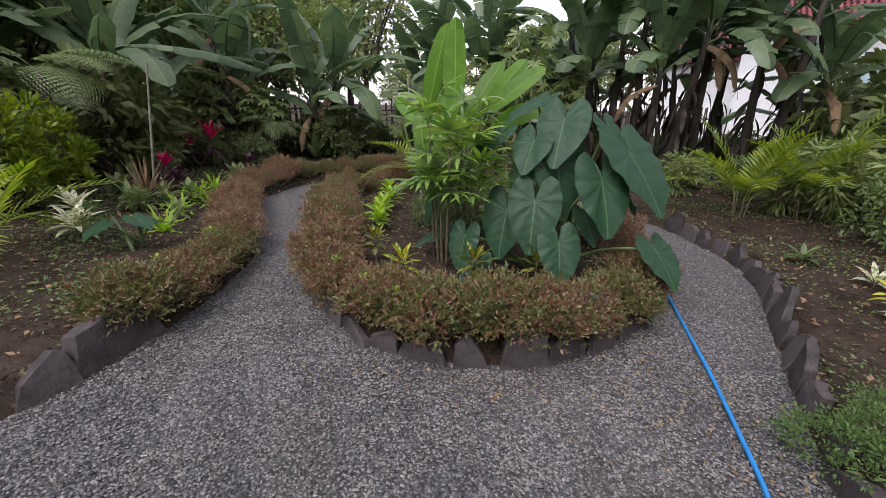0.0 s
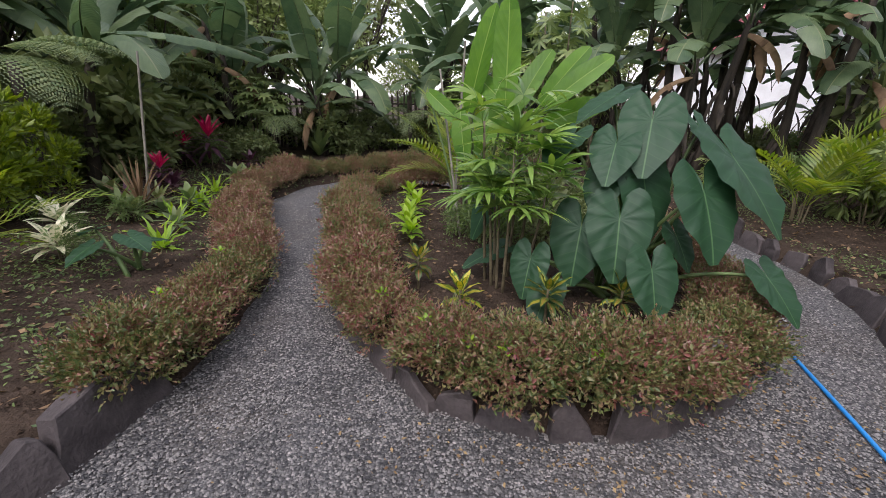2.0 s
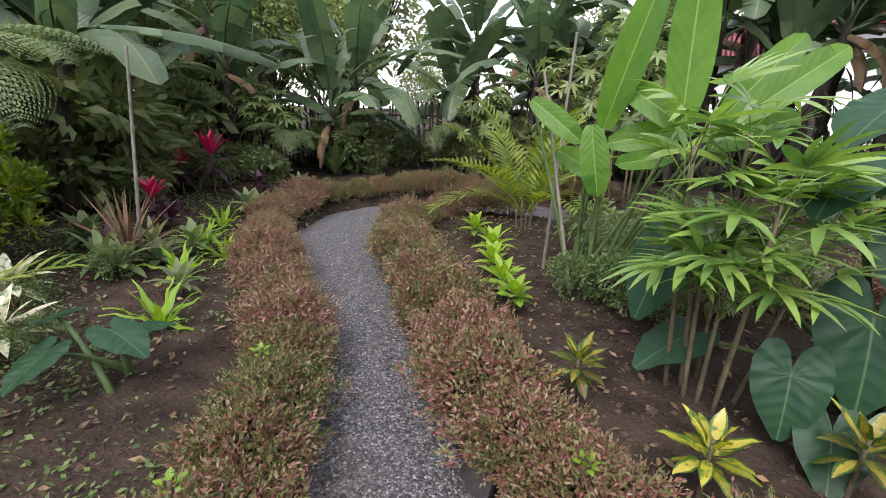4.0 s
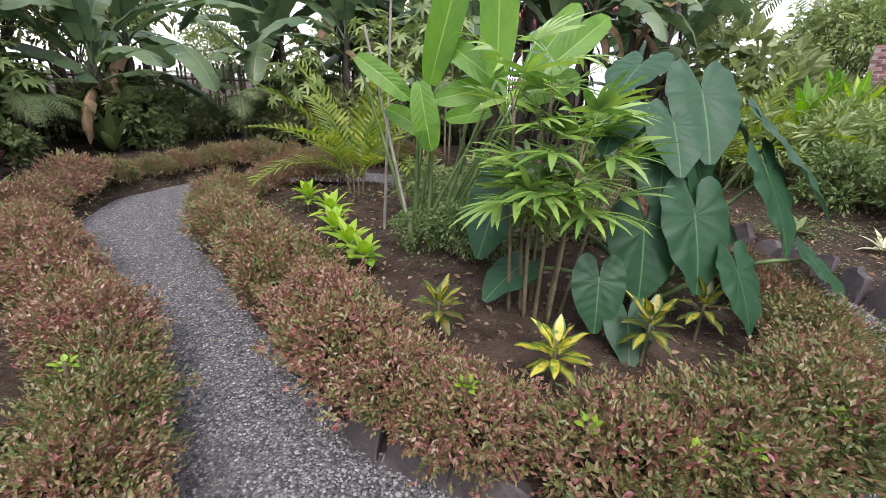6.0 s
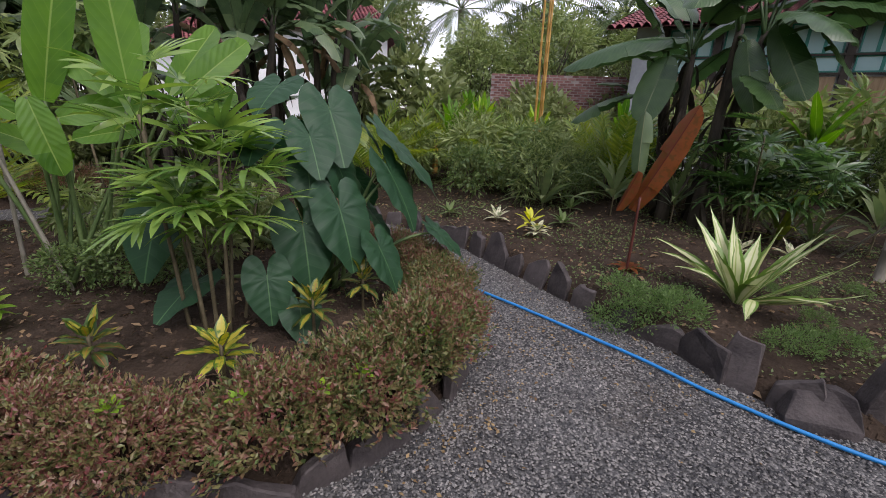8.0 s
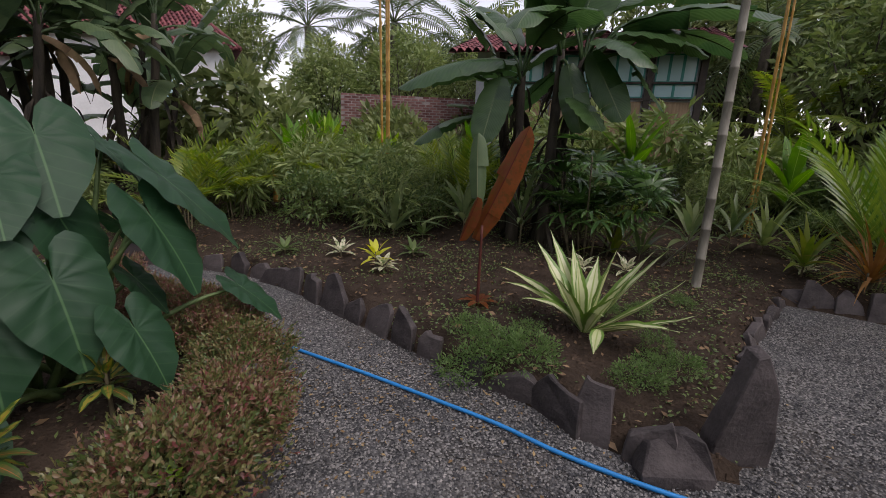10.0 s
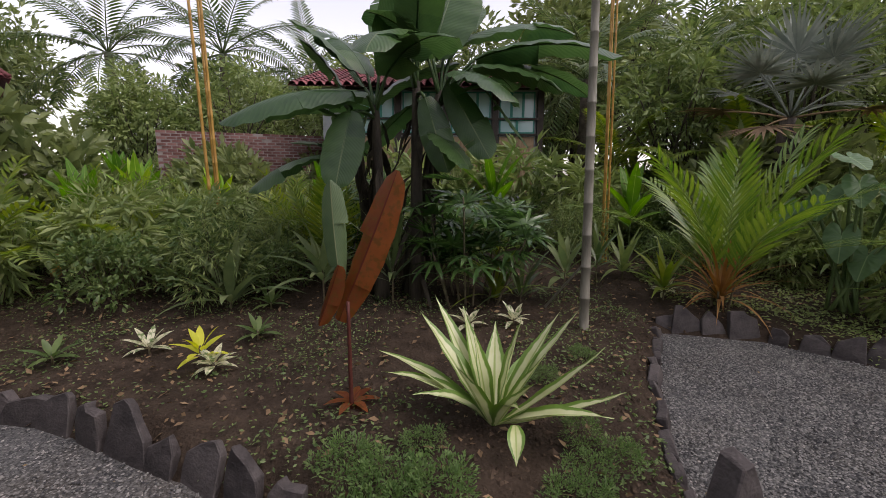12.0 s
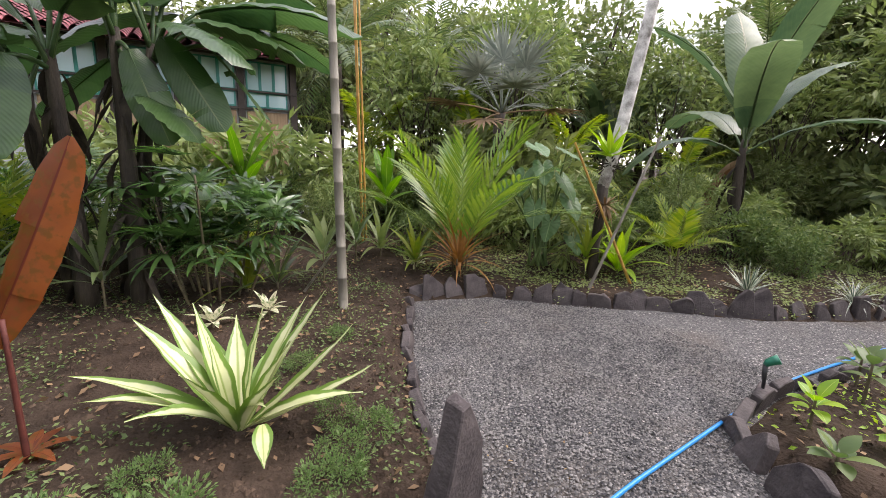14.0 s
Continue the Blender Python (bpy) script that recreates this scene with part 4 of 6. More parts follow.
def front_banana():
    """Three dark trunks under a wide crown; every leaf has its own way."""
    rnd = random.Random(31)
    p = thing("banana_plant", "banana clump with dark shaggy trunks and broad drooping green leaves", "plant")
    tops = []
    for x, y, tx, ty, h in [(5.75, 1.95, 5.85, 2.0, 2.4), (5.7, 1.55, 5.85, 1.55, 2.65), (5.95, 1.65, 6.1, 1.3, 2.6), (6.15, 2.1, 6.3, 2.3, 2.1)]:
        t = Mesh()
        z0 = gz(x, y)
        pts = [Vector((x + (tx - x) * q / 6, y + (ty - y) * q / 6, z0 - 0.1 + (h + 0.1 - z0) * q / 6)) for q in range(7)]
        tube(t, pts, [0.095, 0.085, 0.075, 0.068, 0.06, 0.055, 0.04], 9)
        for q in range(26):
            k = rnd.uniform(0.3, 5.8)
            az = rnd.uniform(0, 360)
            c = pts[int(k)].lerp(pts[int(k) + 1], k % 1)
            blade(t, c + way(az, 0) * 0.06, way(az, rnd.uniform(-80, -45)), way(az, 20), rnd.uniform(0.25, 0.6), rnd.uniform(0.05, 0.1), ribbon, rnd.uniform(0.1, 0.5), 4, 0.4, 0.15, rnd)
        part("trunk", t, BANANA_STEM, p)
        tops.append(pts[-1])
    for foot, tip, w, hang in CROWN:
        foot, tip = Vector(foot), Vector(tip)
        top = min(tops, key=lambda v: (v - foot).length)
        d = tip - foot
        m = Mesh()
        stalk(m, top - Vector((0, 0, 0.15)), foot, 0.026, 0.016, 0.04, 6, 4)
        lift = Vector((0, 0, 0.34 * d.length)) if d.z > -0.4 else Vector((0, 0, 0.05))
        n = Vector((0, 0, 1)) if abs(d.normalized().z) < 0.8 else Vector((-0.9, 0.1, 0.3))
        torn_blade(m, foot, d + lift, n, d.length * 1.15, w * (1.6 if d.z > -0.4 else 1.05), 0.75 if d.z > -0.4 else 0.1, 18, hang, 2, oblong, rnd)
        part("leaf", m, BANANA_DEEP, p)
    for k in range(13):
        az, e = k * 137.5 + 30, 15 + 5 * k
        top = tops[k % 4]
        m = Mesh()
        foot = top + way(az, min(80, e + 15)) * 0.35
        stalk(m, top - Vector((0, 0, 0.1)), foot, 0.024, 0.016, 0.02, 6, 3)
        torn_blade(m, foot, way(az, e), way(az, e + 90), rnd.uniform(0.9, 1.3), rnd.uniform(0.5, 0.62), 1.3 - 0.06 * k, 16, 0.35, 2, oblong, rnd)
        part("leaf", m, BANANA_DEEP, p)


CROWN = [
    ((5.71, 2.08, 2.5), (5.13, 3.2, 2.17), 0.42, 0.5),
    ((6.13, 2.05, 2.53), (6.24, 3.15, 2.48), 0.38, 0.5),
    ((5.49, 2.2, 2.28), (5.25, 2.3, 1.62), 0.42, 0.1),
    ((5.7, 2.56, 1.86), (5.46, 3.2, 1.52), 0.30, 0.5),
    ((5.91, 2.12, 2.59), (5.96, 2.72, 3.35), 0.34, 0.3),
    ((5.98, 1.67, 2.86), (6.16, 1.83, 3.83), 0.50, 0.1),
    ((6.0, 1.38, 2.94), (6.1, 1.08, 3.89), 0.50, 0.1),
    ((5.8, 1.15, 2.74), (5.27, 0.6, 2.38), 0.42, 0.4),
    ((6.0, 0.91, 2.92), (5.74, -0.44, 2.92), 0.46, 0.4),
    ((6.19, 0.83, 2.88), (6.58, -0.42, 2.68), 0.42, 0.4),
    ((5.6, 1.38, 2.09), (5.4, 1.02, 1.76), 0.32, 0.2),
    ((6.2, 1.15, 3.13), (6.45, -0.14, 3.36), 0.46, 0.4),
    ((6.38, 1.66, 2.47), (7.09, 2.32, 1.99), 0.40, 0.4),
    ((5.75, 1.2, 2.6), (5.5, 0.85, 1.92), 0.36, 0.3),
    ((5.7, 0.85, 2.58), (5.6, 0.42, 2.02), 0.34, 0.3),
    ((5.65, 1.45, 2.45), (5.5, 1.25, 1.78), 0.34, 0.3),
    ((5.8, 0.95, 2.8), (5.7, 0.1, 2.55), 0.38, 0.4),
]
front_banana()
tall = banana("banana plant with tall torn grey-green leaves", 5, 3, 2.9, 8, 2.2, 0.6, 6, 0.4, 1)
tall.matrix_world = pose(-0.9, 13.0, 0.2, 0, 0, 0)
mid_b = banana("banana plant with torn green leaves", 7, 2, 2.0, 9, 2.1, 0.58, 5, 0.38, 1)
mid_b.matrix_world = pose(-3.4, 10.9, 0.2, 0, 0, 40)
lone = banana("banana plant with large upright whole leaves", 8, 1, 2.0, 8, 2.2, 0.66, 1, 0.22, 1, el=(10, 86))
lone.matrix_world = pose(4.75, -6.6, 0.2, 0, 0, 100)
grove = banana("banana clump with tall dark trunks and torn grey-green leaves", 15, 4, 3.0, 7, 1.9, 0.58, 5, 0.4, 1, 0.4, (8, 84), 0.08)
grove.matrix_world = pose(4.3, 9.8, gz(4.3, 9.8), 3, 2, 10)
rnd = random.Random(21)
PLACES = [(tall, -5.6, 10.2), (mid_b, -6.4, 7.4), (tall, -7.6, 5.6), (tall, -8.6, 9.5), (mid_b, 1.3, 13.2), (grove, 3.3, 10.8), (grove, 5.4, 10.4), (grove, 6.4, 9.6),
          (mid_b, 8.4, 11.4), (mid_b, 13.5, 3.0), (mid_b, -8.2, 3.2), (tall, 0.6, 11.8), (mid_b, 9.5, -9.5), (mid_b, 3.0, 12.4)]
for src, x, y in PLACES:
    copy_thing(src, pose(x, y, gz(x, y), rnd.uniform(-4, 4), rnd.uniform(-4, 4), rnd.uniform(0, 360)))


def single_leaf_banana():
    """A leaning banana whose one great leaf hangs over the undergrowth."""
    rnd = random.Random(44)
    p = thing("banana_plant", "banana plant with one long leaf arching over the ferns", "plant")
    t = Mesh()
    tube(t, [(-5.6, 6.3, 0.0), (-5.5, 6.35, 1.0), (-5.35, 6.45, 2.0)], [0.1, 0.085, 0.05], 9)
    part("trunk", t, BANANA_STEM, p)
    for foot, tip, w, droop in [((-5.0, 6.65, 2.4), (-3.5, 8.1, 2.62), 0.36, 0.5), ((-5.4, 6.5, 2.1), (-6.4, 6.0, 3.4), 0.5, 0.7), ((-5.35, 6.45, 2.1), (-5.2, 7.0, 3.7), 0.5, 0.4), ((-5.3, 6.4, 2.1), (-4.6, 5.6, 3.2), 0.5, 0.9)]:
        m = Mesh()
        foot, tip = Vector(foot), Vector(tip)
        stalk(m, (-5.35, 6.45, 2.0), foot, 0.03, 0.02, 0.02, 6, 3)
        torn_blade(m, foot, tip - foot, (0.1, -0.3, 1), (tip - foot).length, w, droop, 18, 0.75, 3, oblong, rnd)
        part("leaf", m, BANANA, p)


single_leaf_banana()


def cassava(at, height, seed, stems=3, size=0.24):
    """Thin bare stems crowned with fingered leaves."""
    rnd = random.Random(seed)
    p = thing("cassava", "slender cassava with light green fingered leaves", "plant", at, "cassava behind the island bed")
    for i in range(stems):
        b = Vector((rnd.uniform(-0.25, 0.25), rnd.uniform(-0.25, 0.25), -0.05))
        top = b * 1.8 + Vector((0, 0, height * rnd.uniform(0.75, 1.05)))
        c = Mesh()
        stalk(c, b, top, 0.018, 0.01, 0, 6)
        part("stem", c, CANE, p)
        m = Mesh()
        for k in range(22):
            az, el = k * 137.5, rnd.uniform(-25, 60)
            start = b.lerp(top, 1 - 0.4 * k / 22)
            end = start + way(az, el) * rnd.uniform(0.18, 0.34)
            stalk(m, start, end, 0.003, 0.002, 0, 3, 1)
            fan_leaf(m, end, way(az, el - 50), way(az, el + 40), size, 0.055, 7, 260, 0.5, rnd, lance)
        part("foliage", m, MID, p)


cassava((1.5, 7.9, 0.2), 2.9, 1)
cassava((0.7, 8.6, 0.2), 2.5, 2)
cassava((-0.6, 11.0, 0.2), 2.0, 3, 4)
cassava((2.6, 9.8, 0.2), 2.6, 4)
cassava((-4.6, 9.6, 0.2), 1.7, 5, 4)


# ---- ferns and left bed ----
def fern_frond(m, foot, d, n, length, droop, pinna, rnd, pairs=17):
    """A twice-divided fern frond."""
    st = bend(foot, d, n, length, droop, 14)
    tube(m, [s[0] for s in st], [0.007 * (1 - 0.8 * i / 14) for i in range(15)], 4, False)
    for k in range(pairs):
        t = 0.18 + 0.82 * (k + 0.5) / pairs
        i = min(13, int(t * 14))
        p, dd, nn, s = st[i]
        p = p.lerp(st[i + 1][0], t * 14 - i)
        L = pinna * math.sin(math.pi * (0.12 + 0.86 * t)) ** 0.8 + 0.03
        for side in (-1, 1):
            w = (s * side + dd * 0.45).normalized()
            q = bend(p, w, nn, L, 0.5, 6)
            P, D, N = [], [], []
            for j in range(9):
                u = (j + 0.5) / 9
                a = q[min(5, int(u * 6))]
                pp = a[0].lerp(q[min(6, int(u * 6) + 1)][0], u * 6 % 1)
                for sd in (-1, 1):
                    P.append(pp)
                    D.append(a[3] * sd + a[1] * 0.5)
                    N.append(a[2])
            lens = np.repeat(np.linspace(1, 0.35, 9), 2) * L * 0.19
            scatter(m, np.array(P), np.array(D), np.array(N), lens, lens * 0.5, True)


def fern(label, at, fronds, length, seed, trunk=0.0, el=(10, 60), droop=(0.8, 1.4), pinna=0.28, mat=FERN, group=""):
    rnd = random.Random(seed)
    plant = thing("tree_fern" if trunk else "fern", label, "fern", at, group)
    if trunk:
        t = Mesh()
        stalk(t, (0, 0, -0.1), (0.05, 0, trunk), 0.09, 0.06, 0, 9)
        part("trunk", t, BANANA_STEM, plant)
    for k in range(fronds):
        az = k * 137.5 + rnd.uniform(-15, 15)
        e = rnd.uniform(*el)
        m = Mesh()
        fern_frond(m, (0.02, 0, trunk), way(az, e), way(az, e + 90), length * rnd.uniform(0.8, 1.1), rnd.uniform(*droop), pinna, rnd)
        part("frond", m, mat, plant)
    return plant


tf = fern("tree fern with lacy spreading fronds on a dark trunk", (-5.2, 5.2, 0.2), 10, 1.5, 3, 1.7, (10, 50), (0.9, 1.5), 0.4)
for x, y, s, r in [(-6.2, 8.8, 1.0, 40), (-3.2, 11.3, 0.75, 100), (-4.4, 9.9, 0.7, 200), (-1.6, 11.4, 0.7, 300), (-6.9, 4.3, 1.1, 250)]:
    copy_thing(tf, pose(x, y, gz(x, y) - 1.0 * (1 - s), 0, 0, r) @ Matrix.Scale(s, 4))


def spear_fern(x, y, seed, s=0.32, n=13):
    return rosette("sword_fern", "small fern with narrow yellow-green fronds", "fern", (x, y, gz(x, y)), LIME, n, s, 0.05, seed, (15, 80), (0.3, 0.9), sword, "small ferns beside the path", 7, 0.1, 0.03, wave=0.25)


for k, (x, y) in enumerate([(-2.75, 4.0), (-3.2, 4.85), (-3.5, 5.7), (-3.1, 5.4), (-3.7, 6.4)]):
    spear_fern(x, y, 90 + k, 0.36)
for k, (x, y, sc) in enumerate([(-4.75, 8.0, 1.0), (-5.2, 7.9, 0.7), (-4.3, 6.1, 0.6)]):
    z = gz(x, y)
    c = rosette("cordyline", "cordyline with vivid magenta top leaves over dark purple ones", "plant", (x, y, z), PURPLE, 18, 0.42 * sc, 0.09, 110 + k, (-25, 35), (0.5, 1.0), lance, "cordylines under the bananas", stem=0.62 * sc)
    m2 = Mesh()
    r2 = random.Random(120 + k)
    for q in range(8):
        az = q * 137.5
        blade(m2, (0, 0, 0.62 * sc), way(az, 48 + 5 * q), way(az, 138 + 5 * q), 0.44 * sc, 0.09, lance, 0.4, 6, 0.25, 0, r2)
    part("crown", m2, CORDYLINE, c, "vivid magenta young leaves")
rosette("dracaena", "spiky plant with long narrow reddish-brown leaves", "plant", (-3.75, 5.0, gz(-3.75, 5)), LITTER, 34, 0.7, 0.028, 130, (25, 85), (0.1, 0.5), sword, "", 5, 0.2, 0.15)
rosette("birds_nest_fern", "bird's nest fern with broad upright strap leaves", "fern", (-3.6, 10.4, gz(-3.6, 10.4)), PALM_GREEN, 15, 0.95, 0.16, 131, (35, 80), (0.2, 0.7), sword, "", 7, 0.2, 0.05)
rosette("cream_plant", "plant with pale cream and green leaves", "plant", (-3.3, 3.5, gz(-3.3, 3.5)), CREAM, 22, 0.3, 0.07, 132, (0, 70), (0.4, 1.0), lance, "", 5, 0.2, 0.2)
rosette("cream_plant", "plant with pale cream and green leaves", "plant", (-3.9, 4.1, gz(-3.9, 4.1)), CREAM, 18, 0.3, 0.08, 133, (0, 70), (0.4, 1.0), lance, "", 5, 0.2, 0.2)
feather_palm("young_palm", "seedling palm with pale arching fronds", (-3.35, 2.75, gz(-3.35, 2.75)), 7, 0.95, PALM, 134, 0.3, 0.03, (15, 70), (0.5, 1.1), 15, 2, 0.04)
elephant_ear((-2.6, 3.4, 0.15), [(-2.45, 3.35, 0.5, -20, -15, 0.3), (-2.7, 3.2, 0.45, -100, -20, 0.28), (-2.5, 3.55, 0.42, 60, -10, 0.25), (-2.85, 3.45, 0.52, 170, -15, 0.28)], 5, "small taro with a few flat green leaves")


# ---- leafy shrubs and trees ----
def bush_mesh(seed, r, h, leaves, size, aspect=0.4, hang=0.2, clumps=40):
    """Leaves gathered in clumps at branch ends, with gaps between."""
    rng = np.random.default_rng(seed)
    c = unit_dirs(clumps, rng, 0.3) * rng.uniform(0.35, 1.0, (clumps, 1)) ** 0.6
    c *= np.array([r, r, h * 0.5])
    c[:, 2] += h * 0.52
    which = rng.integers(0, clumps, leaves)
    d = unit_dirs(leaves, rng, 0.15)
    P = c[which] + d * (rng.random((leaves, 1)) ** 0.5) * r * 0.27
    P[:, 2] = np.maximum(P[:, 2], 0.03)
    out = P - np.array([0, 0, h * 0.35])
    D = d + 0.5 * out / (np.linalg.norm(out, axis=1, keepdims=True) + 1e-6) - np.array([0, 0, hang])
    m = Mesh()
    L = rng.uniform(0.65, 1.3, leaves) * size
    scatter(m, P, D, unit_dirs(leaves, rng, 1.2), L, L * aspect * rng.uniform(0.8, 1.2, leaves), True)
    return m, c


def branch_mesh(c, seed, base_r, trunk_h):
    rnd = random.Random(seed)
    m = Mesh()
    fork = Vector((0, 0, trunk_h))
    if trunk_h > 0.3:
        stalk(m, (0, 0, -0.1), fork, base_r, base_r * 0.7, 0, 8, 5)
    for q in c[:: max(1, len(c) // 12)]:
        a = fork if trunk_h > 0.3 else Vector((rnd.uniform(-0.05, 0.05), rnd.uniform(-0.05, 0.05), -0.03))
        stalk(m, a, Vector(q), base_r * 0.4, base_r * 0.12, 0.04 * trunk_h, 5, 4)
    return m


def bush_kind(name, label, category, seed, r, h, leaves, size, mat, aspect=0.4, hang=0.2, clumps=40, base_r=0.012, trunk=0.0):
    m, c = bush_mesh(seed, r, h, leaves, size, aspect, hang, clumps)
    if trunk:
        m.v = [(x, y, z + trunk) for x, y, z in m.v]
        c = c + np.array([0, 0, trunk])
    ob = thing(name, label, category)
    part("crown" if trunk else "foliage", m, mat, ob)
    stems = part("trunk" if trunk else "branch", branch_mesh(c, seed, base_r, trunk), BARK if trunk else TWIG, ob)
    if base_r < 0.005:
        stems["kind"] = "stuff"
    return ob


def place(src, x, y, s=1.0, r=0.0, group="", label="", sink=0.0, z=None):
    ob = copy_thing(src, pose(x, y, (gz(x, y) if z is None else z) - sink, 0, 0, r) @ Matrix.Scale(s, 4))
    return tagged(ob, label, "", group)


def first(src, x, y, s=1.0, r=0.0):
    src.matrix_world = pose(x, y, gz(x, y), 0, 0, r) @ Matrix.Scale(s, 4)
    return src


rnd = random.Random(33)
leafy = first(bush_kind("shrub", "loose green shrub with narrow leaves", "shrub", 1, 0.5, 1.2, 620, 0.2, MID, 0.24, 0.8, 34), 5.9, 5.1)
broad = first(bush_kind("shrub", "dense shrub with small dark green leaves", "shrub", 2, 0.5, 0.9, 1300, 0.075, GREEN, 0.45, 0.1, 50), 6.6, 4.2)
airy = first(bush_kind("shrub", "airy bush with fine feathery light green leaves", "shrub", 3, 0.6, 1.3, 1100, 0.13, MID, 0.15, 0.4), 7.6, 5.5)
dark = first(bush_kind("shrub", "dark shaded undergrowth with broad leaves", "shrub", 4, 0.65, 1.1, 850, 0.17, DEEP, 0.45, 0.3), -6.0, 6.5)
round_b = first(bush_kind("shrub", "upright yellow-green bush with dense oval leaves", "shrub", 5, 0.5, 1.5, 2400, 0.095, leaf_material("box_leaf", (0.06, 0.11, 0.015), (0.26, 0.33, 0.04), None, 0.4, 0.4, 0.35), 0.42, -0.5, 50), -4.55, 3.95)
low = first(bush_kind("herb", "low feathery light green herb on the soil", "plant", 6, 0.24, 0.22, 1300, 0.026, leaf_material("herb_leaf", (0.06, 0.12, 0.036), (0.17, 0.26, 0.085), None, 0.5, 0.3, 0.35), 0.4, -0.3, 30, 0.003), 2.62, 1.62)
for x, y, s in [(2.75, 1.5, 0.9), (2.95, 1.72, 0.8), (2.7, 0.62, 0.7), (2.85, 0.5, 0.6), (3.0, 0.28, 0.6), (3.1, 1.35, 0.55), (3.9, 0.5, 0.5), (3.2, 0.45, 0.6), (2.7, 1.25, 1.0), (3.75, 0.75, 0.5), (4.3, 0.1, 0.5)]:
    place(low, x, y, s, rnd.uniform(0, 360), "herbs in the corner bed")
# Undergrowth by stretch of the garden: source, x range, y range, how many, scale.
ZONES = [
    (dark, (-6.8, -5.4), (5.4, 9.5), 12, (0.5, 0.9)), (dark, (-5.2, -3.6), (8.8, 10), 6, (0.35, 0.55)), (dark, (-9, -5.5), (2.5, 12), 26, (0.9, 1.7)), (dark, (-5, 3.5), (10.6, 13), 27, (0.5, 1.1)), (broad, (-6.0, -5.0), (5.0, 10), 7, (0.5, 0.8)),
    (leafy, (5.2, 8.5), (3.2, 8.5), 13, (0.6, 1.1)), (airy, (5.5, 9.5), (2.6, 8), 5, (0.7, 1.1)), (broad, (5.0, 9), (2.6, 8), 11, (0.5, 1.0)), (leafy, (3.4, 7), (7.4, 10), 5, (0.4, 0.7)),
    (airy, (6.6, 9.5), (-1.8, 2.6), 4, (0.6, 1.1)), (leafy, (6.6, 10), (-2.5, 2), 9, (0.6, 1.0)), (broad, (7, 11), (-5, 0), 9, (0.6, 1.2)),
    (leafy, (5.2, 9), (-8, -3), 15, (0.6, 1.1)), (airy, (4.5, 9), (-9, -3.8), 5, (0.6, 1.1)), (broad, (3.6, 8), (-9, -5.5), 7, (0.6, 1.1)), (dark, (8, 13), (-10, -3), 12, (1.0, 1.8)), (airy, (8, 12), (-9, -3), 8, (1.0, 1.6)), (airy, (3, 9), (-13, -9.5), 12, (1.0, 1.6)),
    (broad, (8.5, 11.5), (5, 11), 10, (0.7, 1.2)), (dark, (3.5, 9.5), (9.5, 13.5), 14, (0.5, 0.8)), (leafy, (0.2, 2.2), (4.7, 7.0), 7, (0.35, 0.6)), (dark, (0.7, 2.2), (4.2, 6.0), 5, (0.35, 0.55)),
    (leafy, (3.2, 5.5), (-9, -6), 8, (0.5, 0.8)), (broad, (2.8, 4.6), (-8.5, -6), 6, (0.5, 0.8)), (dark, (10, 15), (4, 11), 16, (1.0, 1.7)), (dark, (4.5, 9), (-15, -11.5), 12, (1.3, 2.1)), (dark, (1.5, 5), (-12.5, -9.5), 9, (1.0, 1.7)), (broad, (-4.4, -2.7), (2.4, 5.0), 5, (0.25, 0.4)), (dark, (-3.5, 1.2), (-8, -4), 8, (0.8, 1.6)), (dark, (-9, -3.5), (-5, 2.0), 10, (0.8, 1.6)),
]
for src, xr, yr, count, sr in ZONES:
    done = 0
    while done < count:
        x, y = rnd.uniform(*xr), rnd.uniform(*yr)
        if bed_distance(np.array([[x, y]]))[0] < 0.45 + 0.35 * sr[1]:
            xr, yr = (xr[0] - 0.05, xr[1] + 0.05), (yr[0] - 0.05, yr[1] + 0.05)
            continue
        place(src, x, y, rnd.uniform(*sr), rnd.uniform(0, 360), "undergrowth of the garden")
        done += 1
for k in range(44):
    x, y = rnd.uniform(5.3, 9.0), rnd.uniform(-2.0, 8.0)
    if bed_distance(np.array([[x, y]]))[0] > 0.8:
        rosette("strap_plant", "clump of arching strap-like green leaves", "plant", (x, y, gz(x, y)), (PALM_GREEN, MID, FERN, PALM)[k % 4], 16, rnd.uniform(0.5, 0.9), rnd.uniform(0.04, 0.11), 300 + k, (20, 85), (0.4, 1.2), (lance, sword)[k % 2], "mixed plants in the right bed", stem=rnd.uniform(0.05, 0.5))
for k in range(16):
    x, y = rnd.uniform(4.2, 8.5), rnd.uniform(-9.0, -3.2)
    if bed_distance(np.array([[x, y]]))[0] > 0.8:
        rosette("strap_plant", "clump of arching strap-like green leaves", "plant", (x, y, gz(x, y)), (PALM_GREEN, MID, LIME, PALM)[k % 4], 16, rnd.uniform(0.5, 0.9), rnd.uniform(0.05, 0.12), 340 + k, (20, 85), (0.4, 1.2), (lance, sword)[k % 2], "mixed plants in the far bed", stem=rnd.uniform(0.05, 0.5))
for k in range(22):
    x, y = rnd.uniform(-4.6, -2.9), rnd.uniform(4.2, 9.5)
    if bed_distance(np.array([[x, y]]))[0] > 0.75:
        rosette("undergrowth_plant", "low dark-leaved plant on the shaded soil", "plant", (x, y, gz(x, y)), (GREEN, DEEP, PURPLE, FERN)[k % 4], 15, rnd.uniform(0.22, 0.36), rnd.uniform(0.05, 0.1), 380 + k, (0, 75), (0.4, 1.1), lance, "low plants in the left bed", stem=rnd.uniform(0.05, 0.2))
